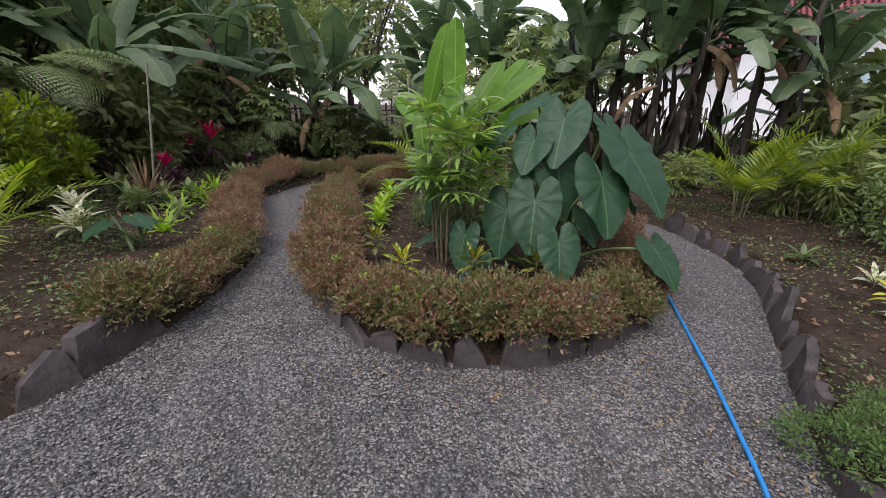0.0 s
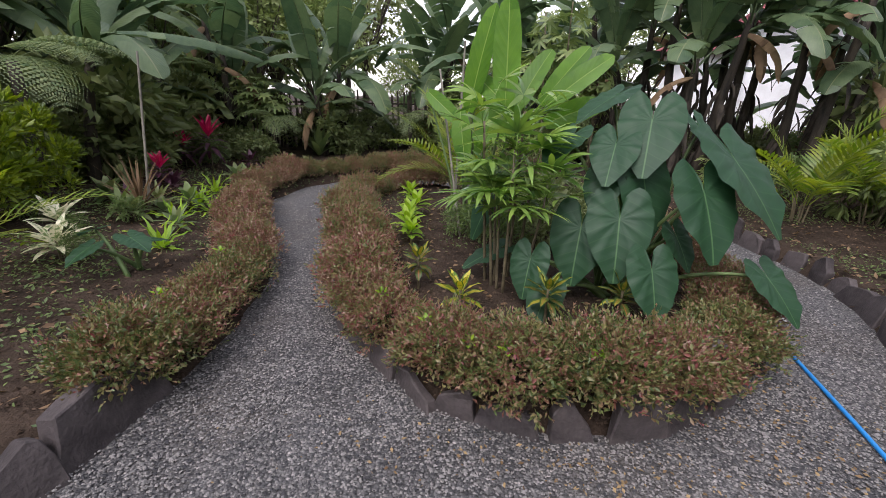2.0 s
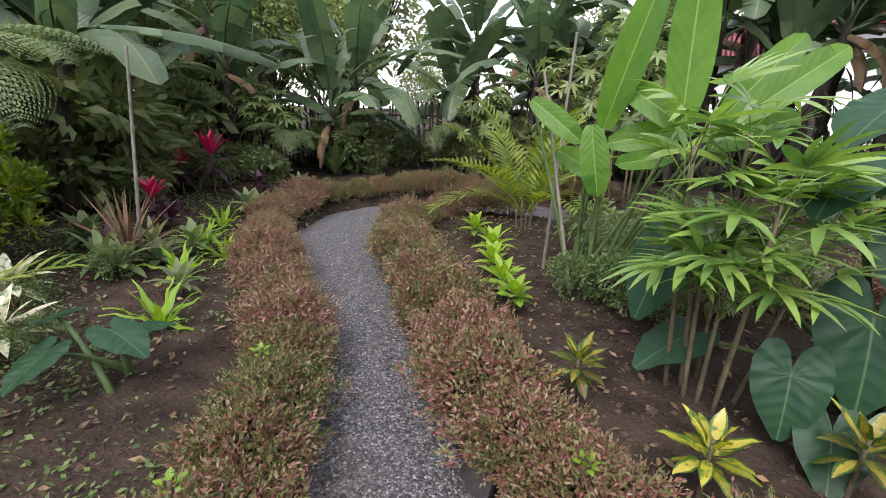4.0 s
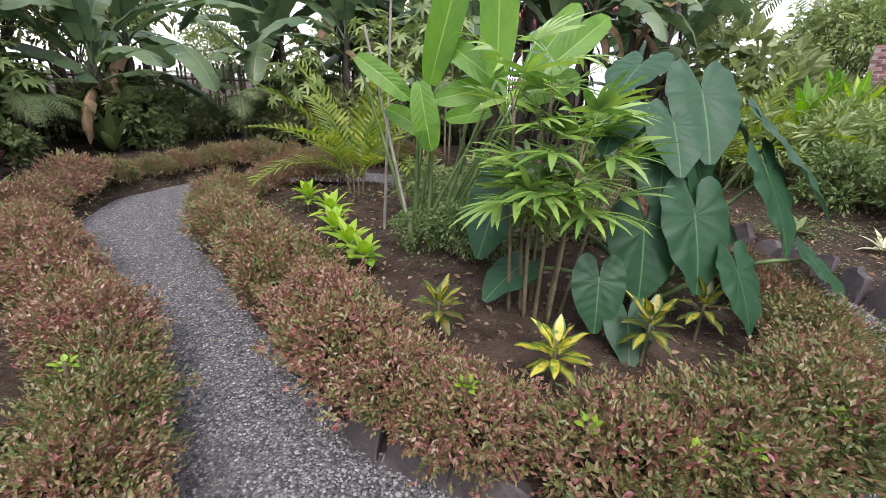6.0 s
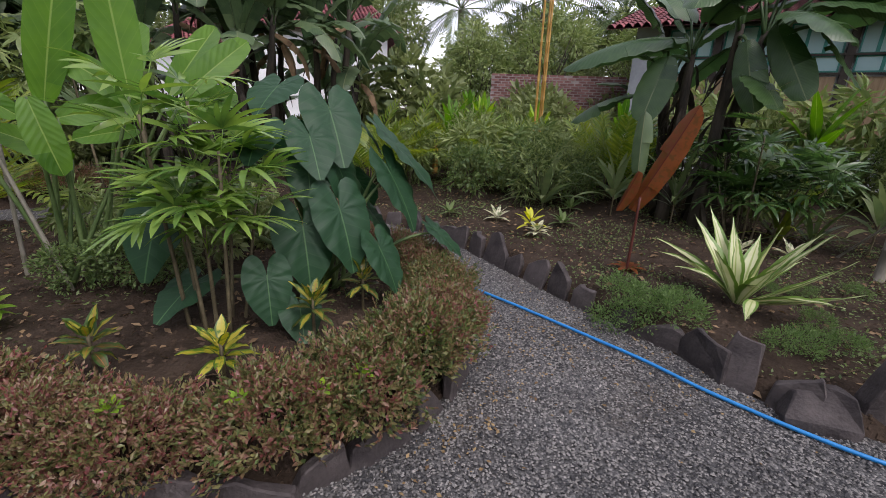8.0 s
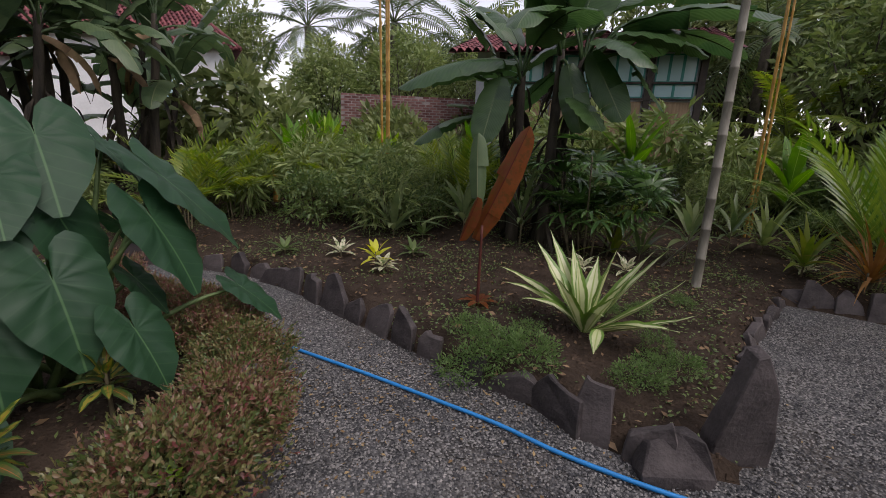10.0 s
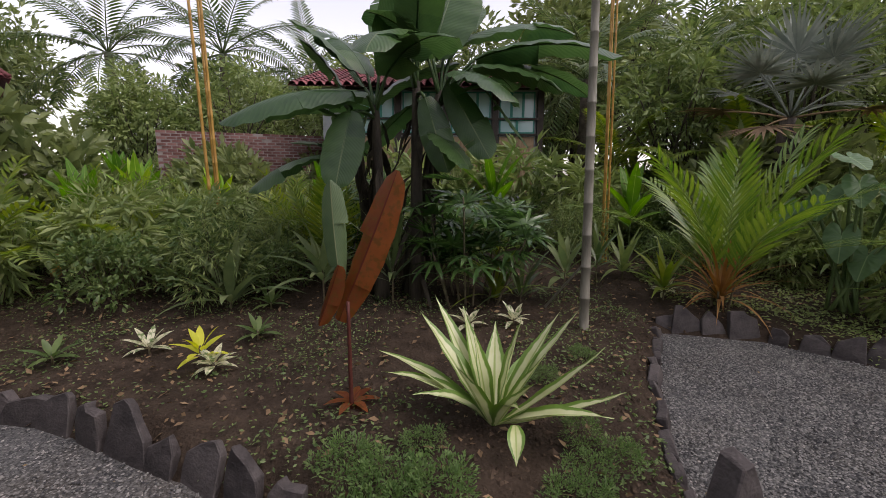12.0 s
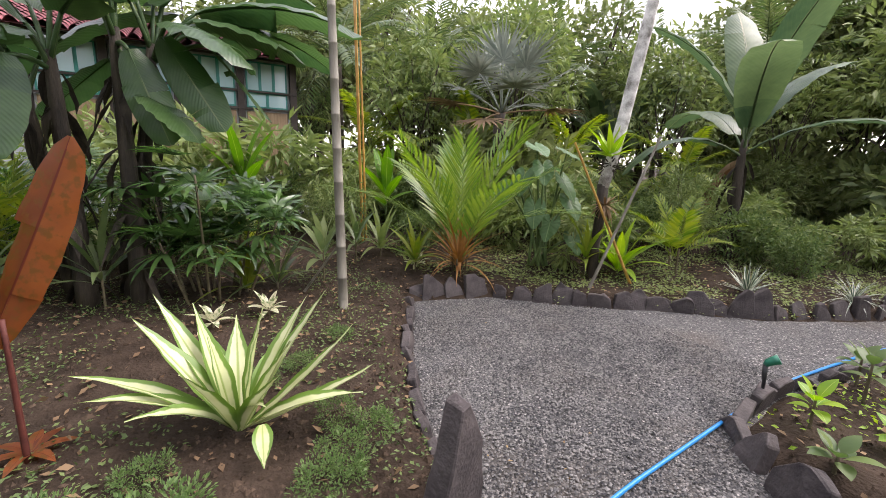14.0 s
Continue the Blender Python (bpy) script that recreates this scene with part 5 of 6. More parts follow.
for x, y, s_ in [(7.4, 10.2, 1.2), (8.3, 10.0, 1.3), (9.2, 10.6, 1.35), (10.2, 11.5, 1.4), (8.8, 12.0, 1.3), (8.6, 1.9, 1.5), (9.0, 0.9, 1.6), (9.3, -0.3, 1.6), (8.9, -1.4, 1.3), (9.6, 2.6, 1.5), (8.2, 2.6, 1.2)]:
    place(leafy if s_ > 1.25 else broad, x, y, s_, 50 * x, "undergrowth of the garden")
for k, (x, y) in enumerate([(-0.28, 2.82), (0.05, 2.5), (0.5, 2.25), (0.95, 2.25), (-0.8, 3.9), (-1.75, 3.4), (-1.0, 4.6), (0.3, 2.3), (-1.66, 2.6)]):
    rosette("clover_sprig", "bright green clover sprig growing through the hedge", "plant", (x, y, 0.38), LIME, 9, 0.04, 0.028, 420 + k, (0, 80), (0.2, 0.6), lance, "clover in the hedges", stem=0.05)
for x, y, s_ in [(0.38, 4.6, 0.5), (0.1, 4.85, 0.4), (0.6, 4.4, 0.4)]:
    place(broad, x, y, s_, 70 * x, "undergrowth of the garden")
place(dark, 8.4, 8.9, 2.2, 20, "undergrowth of the garden", "dense dark-leaved bush in front of the white house")
place(dark, 9.0, 8.2, 1.7, 140, "undergrowth of the garden")
for k, (x, y, n_) in enumerate([(7.4, 3.5, 7), (6.5, 2.6, 6), (8.1, 5.3, 8), (6.3, 5.3, 6), (6.9, 6.3, 7)]):
    feather_palm("young_palm", "slim young palm with yellow-green leaflets among the shrubs", (x, y, gz(x, y)), n_, 1.15, PALM, 240 + k, 0.34, 0.036, (45, 88), (0.2, 0.9), 15, 3, 0.06, "young palms in the right bed")
for k, (x, y, h_) in enumerate([(8.9, 7.2, 1.3), (8.2, 6.4, 1.1), (9.4, 3.6, 1.2), (7.9, 4.9, 0.9)]):
    rosette("ginger_plant", "tall plant with long bright green upright leaves", "plant", (x, y, gz(x, y)), LIME if k % 2 else HELICONIA, 13, 0.75, 0.15, 260 + k, (20, 88), (0.2, 0.8), lance, "ginger plants in the right bed", 7, 0.15, h_, TARO_STEM)
# Two upright bushes in the left bed.
place(round_b, -5.0, 3.5, 0.9, 80)
place(round_b, -4.7, 4.7, 0.8, 150)
# Small plants on the soil of the right bed.
for k, (x, y) in enumerate([(4.05, 3.1), (4.4, 3.75), (5.0, 0.55), (4.9, 1.0), (4.6, 2.9), (5.4, 3.1), (4.2, 4.4), (6.2, -1.55)]):
    mat = YELLOW if k == 0 else CREAM if k in (1, 2, 3, 7) else GREEN
    rosette("seedling", "young plant with pale yellow and cream leaves" if k < 4 else "low young plant with a few soft leaves", "plant", (x, y, gz(x, y)), mat, 12, 0.22, 0.06, 140 + k, (0, 70), (0.4, 0.9), lance, "small plants in the beds", stem=0.22 if k == 0 else 0.08)
rosette("cream_plant", "low cream-leaved plant at the foot of a shrub", "plant", (4.0, 2.98, gz(4, 3)), CREAM, 16, 0.17, 0.06, 150, (0, 60), (0.4, 0.9), lance, "small plants in the beds", stem=0.12)
lady_palm((5.7, 0.95, gz(5.7, 0.95)), 12, 16, "broad clump of dark lady palm under the bananas", (0.45, 1.4), 0.36, 0.34, 0.05, DARK_LADY)
lady_palm((7.0, 2.3, gz(7, 2.3)), 8, 17, "clump of slender lady palm", (0.4, 1.3), 0.34, 0.4, 0.045, DARK_LADY)
for k, (x, y, s) in enumerate([(8.4, 0.4, 1.1), (9.2, 7.0, 1.0), (7.2, 6.5, 0.9), (8.2, -1.9, 0.9)]):
    rosette("ginger_plant", "tall plant with long bright green upright leaves", "plant", (x, y, gz(x, y)), HELICONIA, 12, 0.95 * s, 0.2, 160 + k, (25, 85), (0.2, 0.7), lance, "", 8, 0.15, 1.0 * s, TARO_STEM, False)
elephant_ear((5.4, -3.0, 0.25), [(5.75, -2.62, 1.72, 100, -30, 0.36), (5.45, -2.9, 1.85, 170, -20, 0.4), (5.2, -3.2, 1.78, -150, -25, 0.42), (5.55, -2.8, 1.45, 120, -55, 0.4), (5.2, -3.2, 1.4, -170, -50, 0.42), (5.35, -2.85, 1.05, 140, -58, 0.4), (5.12, -3.25, 1.15, 170, -45, 0.4), (5.05, -3.3, 0.66, 160, -40, 0.36), (5.7, -2.62, 1.3, 110, -55, 0.38), (5.3, -2.9, 1.58, 150, -45, 0.38), (5.25, -3.05, 0.85, 120, -50, 0.38), (5.6, -3.2, 1.6, -100, -10, 0.4)], 7, "taro with tall pale grey-green leaves behind the edging", PALE_TARO)


# Leafy weeds in the near bed.
for k, (x, y) in enumerate([(1.66, -1.68), (1.9, -2.05), (1.85, -2.7), (1.55, -2.2), (2.0, -3.1)]):
    rosette("weed", "broad-leaved green weed by the edging stones", "plant", (x, y, gz(x, y)), LIME if k % 2 else GREEN, 9, 0.16, 0.08, 180 + k, (5, 65), (0.4, 0.9), lance, "weeds by the stones", stem=0.1 + 0.12 * (k % 3))


# ---- poles, stakes, fence ----
def bamboo(name, label, foot, tip, r, mat, nodes=12, group=""):
    foot, tip = Vector(foot), Vector(tip)
    ob = thing(name, label, "pole", tuple(foot), group)
    m = Mesh()
    pts, rad = [], []
    for i in range(nodes + 1):
        q = i / nodes
        p = (tip - foot) * q
        for dz, k in ((-0.008, 1.0), (0.0, 1.14), (0.008, 1.0)):
            pts.append(p + (tip - foot).normalized() * dz)
            rad.append(r * k * (1 - 0.3 * q))
    tube(m, pts, rad, 9)
    part("culm", m, mat, ob)
    return ob


bamboo("bamboo_pole", "thick grey bamboo pole leaning from the bed", (5.05, -0.16, 0.15), (5.25, -0.12, 4.2), 0.048, BAMBOO_GREY, 13)
for k, (dx, dy) in enumerate([(0, 0), (0.06, 0.05), (-0.03, 0.07)]):
    bamboo("bamboo_stake", "slim golden bamboo stem tied in a bundle", (7.05 + dx * 1.3, 4.42 + dy * 1.3, 0.2), (7.1 + dx * 2, 4.5 + dy * 2, 5.0), 0.024, BAMBOO_GOLD, 15, "golden bamboo stems")
    bamboo("bamboo_stake", "slim golden bamboo stem beside the grey pole", (7.9 + dx, -1.42 + dy, 0.25), (7.75 + dx * 1.4, -1.25 + dy, 4.6), 0.019, BAMBOO_GOLD, 15, "golden bamboo stems")
bamboo("bamboo_stake", "thin pale stake pushed into the bed", (-3.75, 5.1, 0.1), (-3.62, 5.25, 2.02), 0.017, BAMBOO_GREY, 9)
bamboo("bamboo_stake", "thin weathered stake beside the heliconia", (-0.02, 5.5, 0.1), (0.05, 5.45, 2.2), 0.016, BAMBOO_GREY, 9)
bamboo("bamboo_stake", "thin weathered stake beside the heliconia", (0.12, 4.85, 0.1), (-0.2, 5.3, 1.9), 0.016, BAMBOO_GREY, 9)
bamboo("bamboo_stake", "crossed bamboo prop tied round a young trunk", (4.43, -3.74, 0.15), (4.92, -3.04, 1.89), 0.02, BAMBOO_GOLD, 9)
bamboo("bamboo_stake", "crossed bamboo prop tied round a young trunk", (4.49, -3.05, 0.15), (4.18, -3.61, 1.97), 0.02, BAMBOO_GREY, 9)
bamboo("bamboo_stake", "golden stump of cut bamboo in the bed", (6.6, 6.5, 0.1), (6.6, 6.5, 0.95), 0.07, BAMBOO_GOLD, 4)
bamboo("bamboo_stake", "short stake leaning against the pole", (5.6, 0.1, 0.2), (5.25, -0.25, 0.85), 0.014, BAMBOO_GREY, 5)

tree = thing("leaning_tree", "pale lichen-spotted trunk with a dark mossy foot leaning over the bed", "tree", (4.83, -3.5, 0.1))
m = Mesh()
tube(m, [(0.01, -0.02, 1.25), (-0.05, -0.06, 1.6), (-0.12, -0.1, 2.05), (-0.23, -0.19, 3.1), (-0.45, -0.35, 5.2)], [0.07, 0.078, 0.075, 0.07, 0.05], 10)
part("trunk", m, LICHEN, tree)
m = Mesh()
tube(m, [(0.0, 0.02, -0.1), (0.02, 0.0, 0.5), (0.0, -0.02, 1.0), (0.01, -0.02, 1.3)], [0.075, 0.06, 0.065, 0.072], 10)
part("mossy_foot", m, BANANA_STEM, tree, "dark mossy lower trunk")
m = Mesh()
for k in range(90):
    a = way(k * 137.5, random.Random(k).uniform(-75, 50))
    stalk(m, Vector((-0.04, -0.05, 1.55)), Vector((-0.04, -0.05, 1.55)) + a * random.Random(k + 7).uniform(0.1, 0.2), 0.014, 0.004, 0, 4, 1)
part("root_ball", m, BANANA_STEM, tree, "dark matted fern roots round the trunk")
rosette("birds_nest_fern", "bird's nest fern growing on the leaning trunk", "fern", (4.78, -3.54, 1.72), LIME, 18, 0.5, 0.1, 170, (15, 80), (0.2, 0.7), sword, "", 6, 0.2, 0.02)
rosette("staghorn", "reddish-brown tuft hanging on the trunk", "fern", (4.76, -3.5, 1.12), LITTER, 40, 0.28, 0.04, 171, (-60, 50), (0.3, 0.8), sword, "", 4, 0.2, 0.02)


def fence():
    """Weathered split bamboo standing along the back of the garden."""
    rnd = random.Random(14)
    f = thing("bamboo_fence", "dark weathered split-bamboo fence behind the plants", "fence")
    line = [(-9.5, 3.0), (-7.6, 6.6), (-6.6, 10.4), (-3.0, 12.6), (2.0, 13.6), (8.0, 14.4)]
    me = []
    for k in range(4):
        m = Mesh()
        tube(m, [(0, 0, -0.1), (rnd.uniform(-0.02, 0.02), 0, 0.8), (rnd.uniform(-0.04, 0.04), 0, 1.6 + rnd.uniform(-0.15, 0.1))], 0.022, 5)
        me.append(m.data("slat", BANANA_STEM))
    spots = along(line, 0.085, rnd)
    for x, y, a in spots[:290]:
        ob = part("slat", me[rnd.randrange(4)], BANANA_STEM, f)
        ob.matrix_world = pose(x + rnd.uniform(-0.02, 0.02), y, 0.12, 0, rnd.uniform(-3, 3), a)
    for z in (0.5, 1.3):
        m = Mesh()
        tube(m, [(x, y + 0.03, z + 0.12) for x, y in line], 0.02, 6)
        part("rail", m, BANANA_STEM, f)


fence()


# ---- hose ----
def hose():
    ob = thing("garden_hose", "bright blue plastic garden hose lying across the gravel", "hose")
    pts = [(2.9, 4.6, 0.03), (2.66, 3.95, 0.02), (2.56, 3.5, 0.02), (2.47, 2.9, 0.02), (2.38, 2.3, 0.02), (2.28, 1.75, 0.02), (2.2, 1.35, 0.02), (2.09, 0.98, 0.02), (2.01, 0.5, 0.02), (2.0, 0.13, 0.02), (2.07, -0.25, 0.02),
           (2.16, -0.67, 0.02), (2.22, -1.28, 0.02), (2.28, -2.1, 0.03), (2.33, -2.81, 0.02), (2.2, -4.5, 0.02), (1.95, -5.6, 0.02)]
    P = [Vector(p) for p in pts]
    fine = []
    for i in range(len(P) - 1):
        a, b, c, d = P[max(0, i - 1)], P[i], P[i + 1], P[min(len(P) - 1, i + 2)]
        for k in range(6):
            t = k / 6
            fine.append(0.5 * ((2 * b) + (c - a) * t + (2 * a - 5 * b + 4 * c - d) * t * t + (3 * b - a - 3 * c + d) * t ** 3))
    m = Mesh()
    tube(m, fine, 0.0125, 10)
    part("tube", m, HOSE, ob)
    noz = thing("hose_nozzle", "green and black sprinkler nozzle on a spike by the stones", "nozzle", (2.24, -2.24, 0.1))
    green = plain("green_plastic", (0.01, 0.13, 0.08), (0.02, 0.2, 0.12), 20.0, 0.4, 0.5, 0.05)
    black = plain("black_plastic", (0.012, 0.012, 0.012), (0.03, 0.03, 0.03), 20.0, 0.45, 0.5, 0.05)
    m = Mesh()
    tube(m, [(0, 0, -0.1), (0, 0, 0.12), (0.005, 0, 0.16), (0.01, 0, 0.24)], [0.008, 0.012, 0.017, 0.016], 8)
    part("spike", m, black, noz)
    m = Mesh()
    tube(m, [(0.01, 0, 0.24), (0.0, -0.005, 0.26), (-0.03, -0.02, 0.285), (-0.05, -0.03, 0.3)], [0.018, 0.026, 0.03, 0.034], 10)
    part("head", m, green, noz)


hose()


# ---- trees round the garden ----
big_tree = first(bush_kind("tree", "tall leafy tree with a dense dark crown", "tree", 61, 2.0, 4.2, 1900, 0.29, DEEP, 0.4, 0.4, 90, 0.14, 1.8), -9.5, 12.5)
light_tree = first(bush_kind("tree", "slender tree with a loose light green crown", "tree", 62, 1.5, 3.4, 1500, 0.23, MID, 0.36, 0.5, 60, 0.09, 1.6), 10.5, -6.5)
rnd = random.Random(77)
# Big trees at x -8 to 3, behind the start view, are added for reflections.
RINGS = [(big_tree, -14, -5, 16, 22, 14, 1.2), (big_tree, 3, 10, 26, 32, 5, 0.9), (big_tree, -16, -10, -4, 14, 13, 1.2), (light_tree, -10, -7.2, 3, 11, 6, 0.9), (light_tree, -7.0, -4.6, 14, 16.5, 4, 0.9), (light_tree, 1.5, 3.5, 15, 16.5, 2, 0.7),
         (big_tree, 17, 22, -14, 2, 13, 1.3), (big_tree, 11, 16, -14, -7, 6, 1.0), (light_tree, 9.5, 13, -9, -3.5, 8, 0.8), (light_tree, 4, 12, -18, -13, 9, 1.1), (big_tree, 16, 28, 24, 32, 12, 1.5), (big_tree, -8, 3, -14, -10, 5, 0.9), (light_tree, 5, 9, -13, -9, 4, 0.8), (big_tree, 26, 32, 4, 16, 7, 1.0), (light_tree, 15.5, 19.5, 1.5, 11.5, 9, 1.0), (big_tree, 23, 28, 8, 17, 6, 1.0), (big_tree, 9, 20, 25, 31, 8, 0.9), (light_tree, -3.8, 1.0, 15.5, 18, 4, 0.62), (big_tree, -3, 5, -20, -12, 9, 1.2), (light_tree, 1.5, 5.5, -15, -11, 5, 0.9), (light_tree, 14, 17.5, 9.5, 12, 6, 0.85), (big_tree, 4, 12, -18, -13, 8, 1.3)]
for src, x0, x1, y0, y1, count, s in RINGS:
    for _ in range(count):
        place(src, rnd.uniform(x0, x1), rnd.uniform(y0, y1), s * rnd.uniform(0.75, 1.2), rnd.uniform(0, 360), "trees round the garden")


def tall_palm(label, at, height, fronds, length, seed, leaflet=0.5, mat=PALM_GREEN):
    rnd = random.Random(seed)
    p = thing("coconut_palm", label, "palm", at, "palms behind the garden")
    t = Mesh()
    tube(t, [(0, 0, -0.1), (0.1, 0, height * 0.5), (0.05, 0, height)], [0.14, 0.11, 0.09], 9)
    part("trunk", t, BARK, p)
    for k in range(fronds):
        az, e = k * 137.5, 75 - 95 * k / fronds
        m = Mesh()
        pinnate(m, (0.05, 0, height), way(az, e), way(az, e + 90), length * rnd.uniform(0.85, 1.1), rnd.uniform(0.7, 1.3), leaflet, 0.05, 27, rnd, 0.02, 0.1, 0.45, 0.15, 0.9)
        part("frond", m, mat, p)
    return p


coco = tall_palm("tall coconut palm with long drooping feathery fronds", (11.0, -8.2, 0.3), 3.6, 18, 2.8, 81)
for x, y, s in [(9.2, -10.2, 0.95), (12.5, -5.0, 1.1), (18, 14, 1.6), (21, 11, 1.8), (24, 8, 1.7), (13.5, -2.6, 1.1), (7.2, -11.8, 1.1)]:
    copy_thing(coco, pose(x, y, 0.3, 0, 0, x * 77) @ Matrix.Scale(s, 4))
short = tall_palm("feathery palm with arching fronds", (9.6, -4.6, 0.3), 1.5, 14, 2.0, 82, 0.4, PALM)
for x, y, s in [(8.8, -6.9, 0.9), (11.0, -2.6, 1.0), (6.9, -8.6, 0.8)]:
    copy_thing(short, pose(x, y, 0.3, 0, 0, x * 53) @ Matrix.Scale(s, 4))


def fan_palm(at):
    rnd = random.Random(83)
    p = thing("fan_palm", "fan palm with stiff silvery pleated fans and dry skirt", "palm", at)
    t = Mesh()
    tube(t, [(0, 0, -0.1), (0, 0, 1.2), (0, 0, 2.3)], [0.2, 0.18, 0.14], 9)
    part("trunk", t, BANANA_STEM, p)
    for k in range(15):
        az, e = k * 137.5, 82 - 100 * k / 15
        m = Mesh()
        a = Vector((0, 0, 2.3))
        b = a + way(az, e) * 1.0
        stalk(m, a, b, 0.02, 0.014, 0.03, 5, 3)
        fan_leaf(m, b, way(az, e), way(az, e + 90), 0.85, 0.07, 26, 230, 0.25, rnd, sword)
        part("fan", m, FAN if k < 11 else LITTER, p, "" if k < 11 else "dry brown fan")


fan_palm((8.4, -4.5, 0.3))


# ---- houses and wall ----
WHITE = plain("white_wall", (0.62, 0.62, 0.6), (0.8, 0.8, 0.79), 1.5, 0.9, 0.2, 0.2, 0.005)
TILE = plain("roof_tile", (0.1, 0.03, 0.034), (0.27, 0.085, 0.088), 3.0, 0.7, 0.3, 0.3, 0.01, island=0.6)
TIMBER = plain("dark_timber", (0.02, 0.015, 0.012), (0.06, 0.045, 0.035), 6.0, 0.6, 0.3, 0.3, 0.005)
WOOD = plain("pale_timber", (0.2, 0.13, 0.07), (0.36, 0.25, 0.15), 5.0, 0.6, 0.3, 0.3, 0.005, stretch=(4, 4, 0.5))
BRICK = plain("red_brick", (0.12, 0.055, 0.05), (0.28, 0.15, 0.135), 5.0, 0.9, 0.2, 0.6, 0.01, per_object=0.7)
MORTAR = plain("mortar", (0.2, 0.17, 0.16), (0.36, 0.32, 0.3), 6.0, 0.95, 0.1, 0.5, 0.01)
GREY_WALL = plain("grey_plaster", (0.3, 0.31, 0.32), (0.46, 0.47, 0.48), 2.0, 0.9, 0.2, 0.2, 0.005)
TEAL = plain("teal_paint", (0.02, 0.16, 0.13), (0.03, 0.24, 0.19), 6.0, 0.5, 0.4, 0.1, 0.002)
GLASS, gn, gl, gb = material("window_glass", 0.08, 0.6)
gb.inputs["Base Color"].default_value = (0.35, 0.5, 0.5, 1)


def box(mesh, a, b):
    (x0, y0, z0), (x1, y1, z1) = a, b
    v = [(x0, y0, z0), (x1, y0, z0), (x1, y1, z0), (x0, y1, z0), (x0, y0, z1), (x1, y0, z1), (x1, y1, z1), (x0, y1, z1)]
    mesh.add([Vector(p) for p in v], [(0, 3, 2, 1), (4, 5, 6, 7), (0, 1, 5, 4), (1, 2, 6, 5), (2, 3, 7, 6), (3, 0, 4, 7)])


def box_part(name, a, b, mat, parent, label=""):
    m = Mesh()
    box(m, a, b)
    return part(name, m, mat, parent, label, False)


def tiled_slope(e0, e1, r0, r1, parent, thick=0.05):
    """Rows of curved clay tiles from the eave e0-e1 up to the ridge r0-r1."""
    e0, e1, r0, r1 = map(Vector, (e0, e1, r0, r1))
    n = (e1 - e0).cross(r0 - e0).normalized()
    if n.z < 0:
        n = -n
    rows = max(4, int((r0 - e0).length / 0.24))
    m = Mesh()
    full = (e1 - e0).normalized()
    for i in range(rows):
        q0, q1 = i / rows, (i + 1.15) / rows
        a0, b0 = e0.lerp(r0, q0), e1.lerp(r1, q0)
        a1 = e0.lerp(r0, min(1, q1))
        up = a1 - a0
        up = up - full * up.dot(full)
        cols = max(1, int((b0 - a0).length / 0.2))
        for j in range(cols):
            p = a0 + full * (j * 0.2)
            pts = []
            for k, (u, h) in enumerate([(0.0, -0.03), (0.05, 0.04), (0.1, 0.065), (0.15, 0.035), (0.2, -0.03)]):
                pts += [p + full * u + n * (h + thick), p + full * u + up + n * (h + thick * 0.4)]
            m.add(pts, [(2 * k, 2 * k + 2, 2 * k + 3, 2 * k + 1) for k in range(4)])
    m.add([e0, e1, r1, r0], [(0, 1, 2, 3)])
    rf = part("roof_slope", m, TILE, parent, "faded red clay tiles")
    return rf


def hip_roof(parent, x0, y0, x1, y1, z, over, rise, ridge):
    a, b, c, d = (x0 - over, y0 - over, z), (x1 + over, y0 - over, z), (x1 + over, y1 + over, z), (x0 - over, y1 + over, z)
    cy = (y0 + y1) / 2
    r0, r1 = ((x0 + x1) / 2 - ridge / 2, cy, z + rise), ((x0 + x1) / 2 + ridge / 2, cy, z + rise)
    tiled_slope(a, b, r0, r1, parent)
    tiled_slope(c, d, r1, r0, parent)
    tiled_slope(d, a, r0, r0, parent)
    tiled_slope(b, c, r1, r1, parent)
    for p, q in ((a, r0), (d, r0), (b, r1), (c, r1), (r0, r1)):
        m = Mesh()
        stalk(m, Vector(p) + Vector((0, 0, 0.08)), Vector(q) + Vector((0, 0, 0.08)), 0.09, 0.09, 0, 7, 8)
        part("ridge", m, TILE, parent)


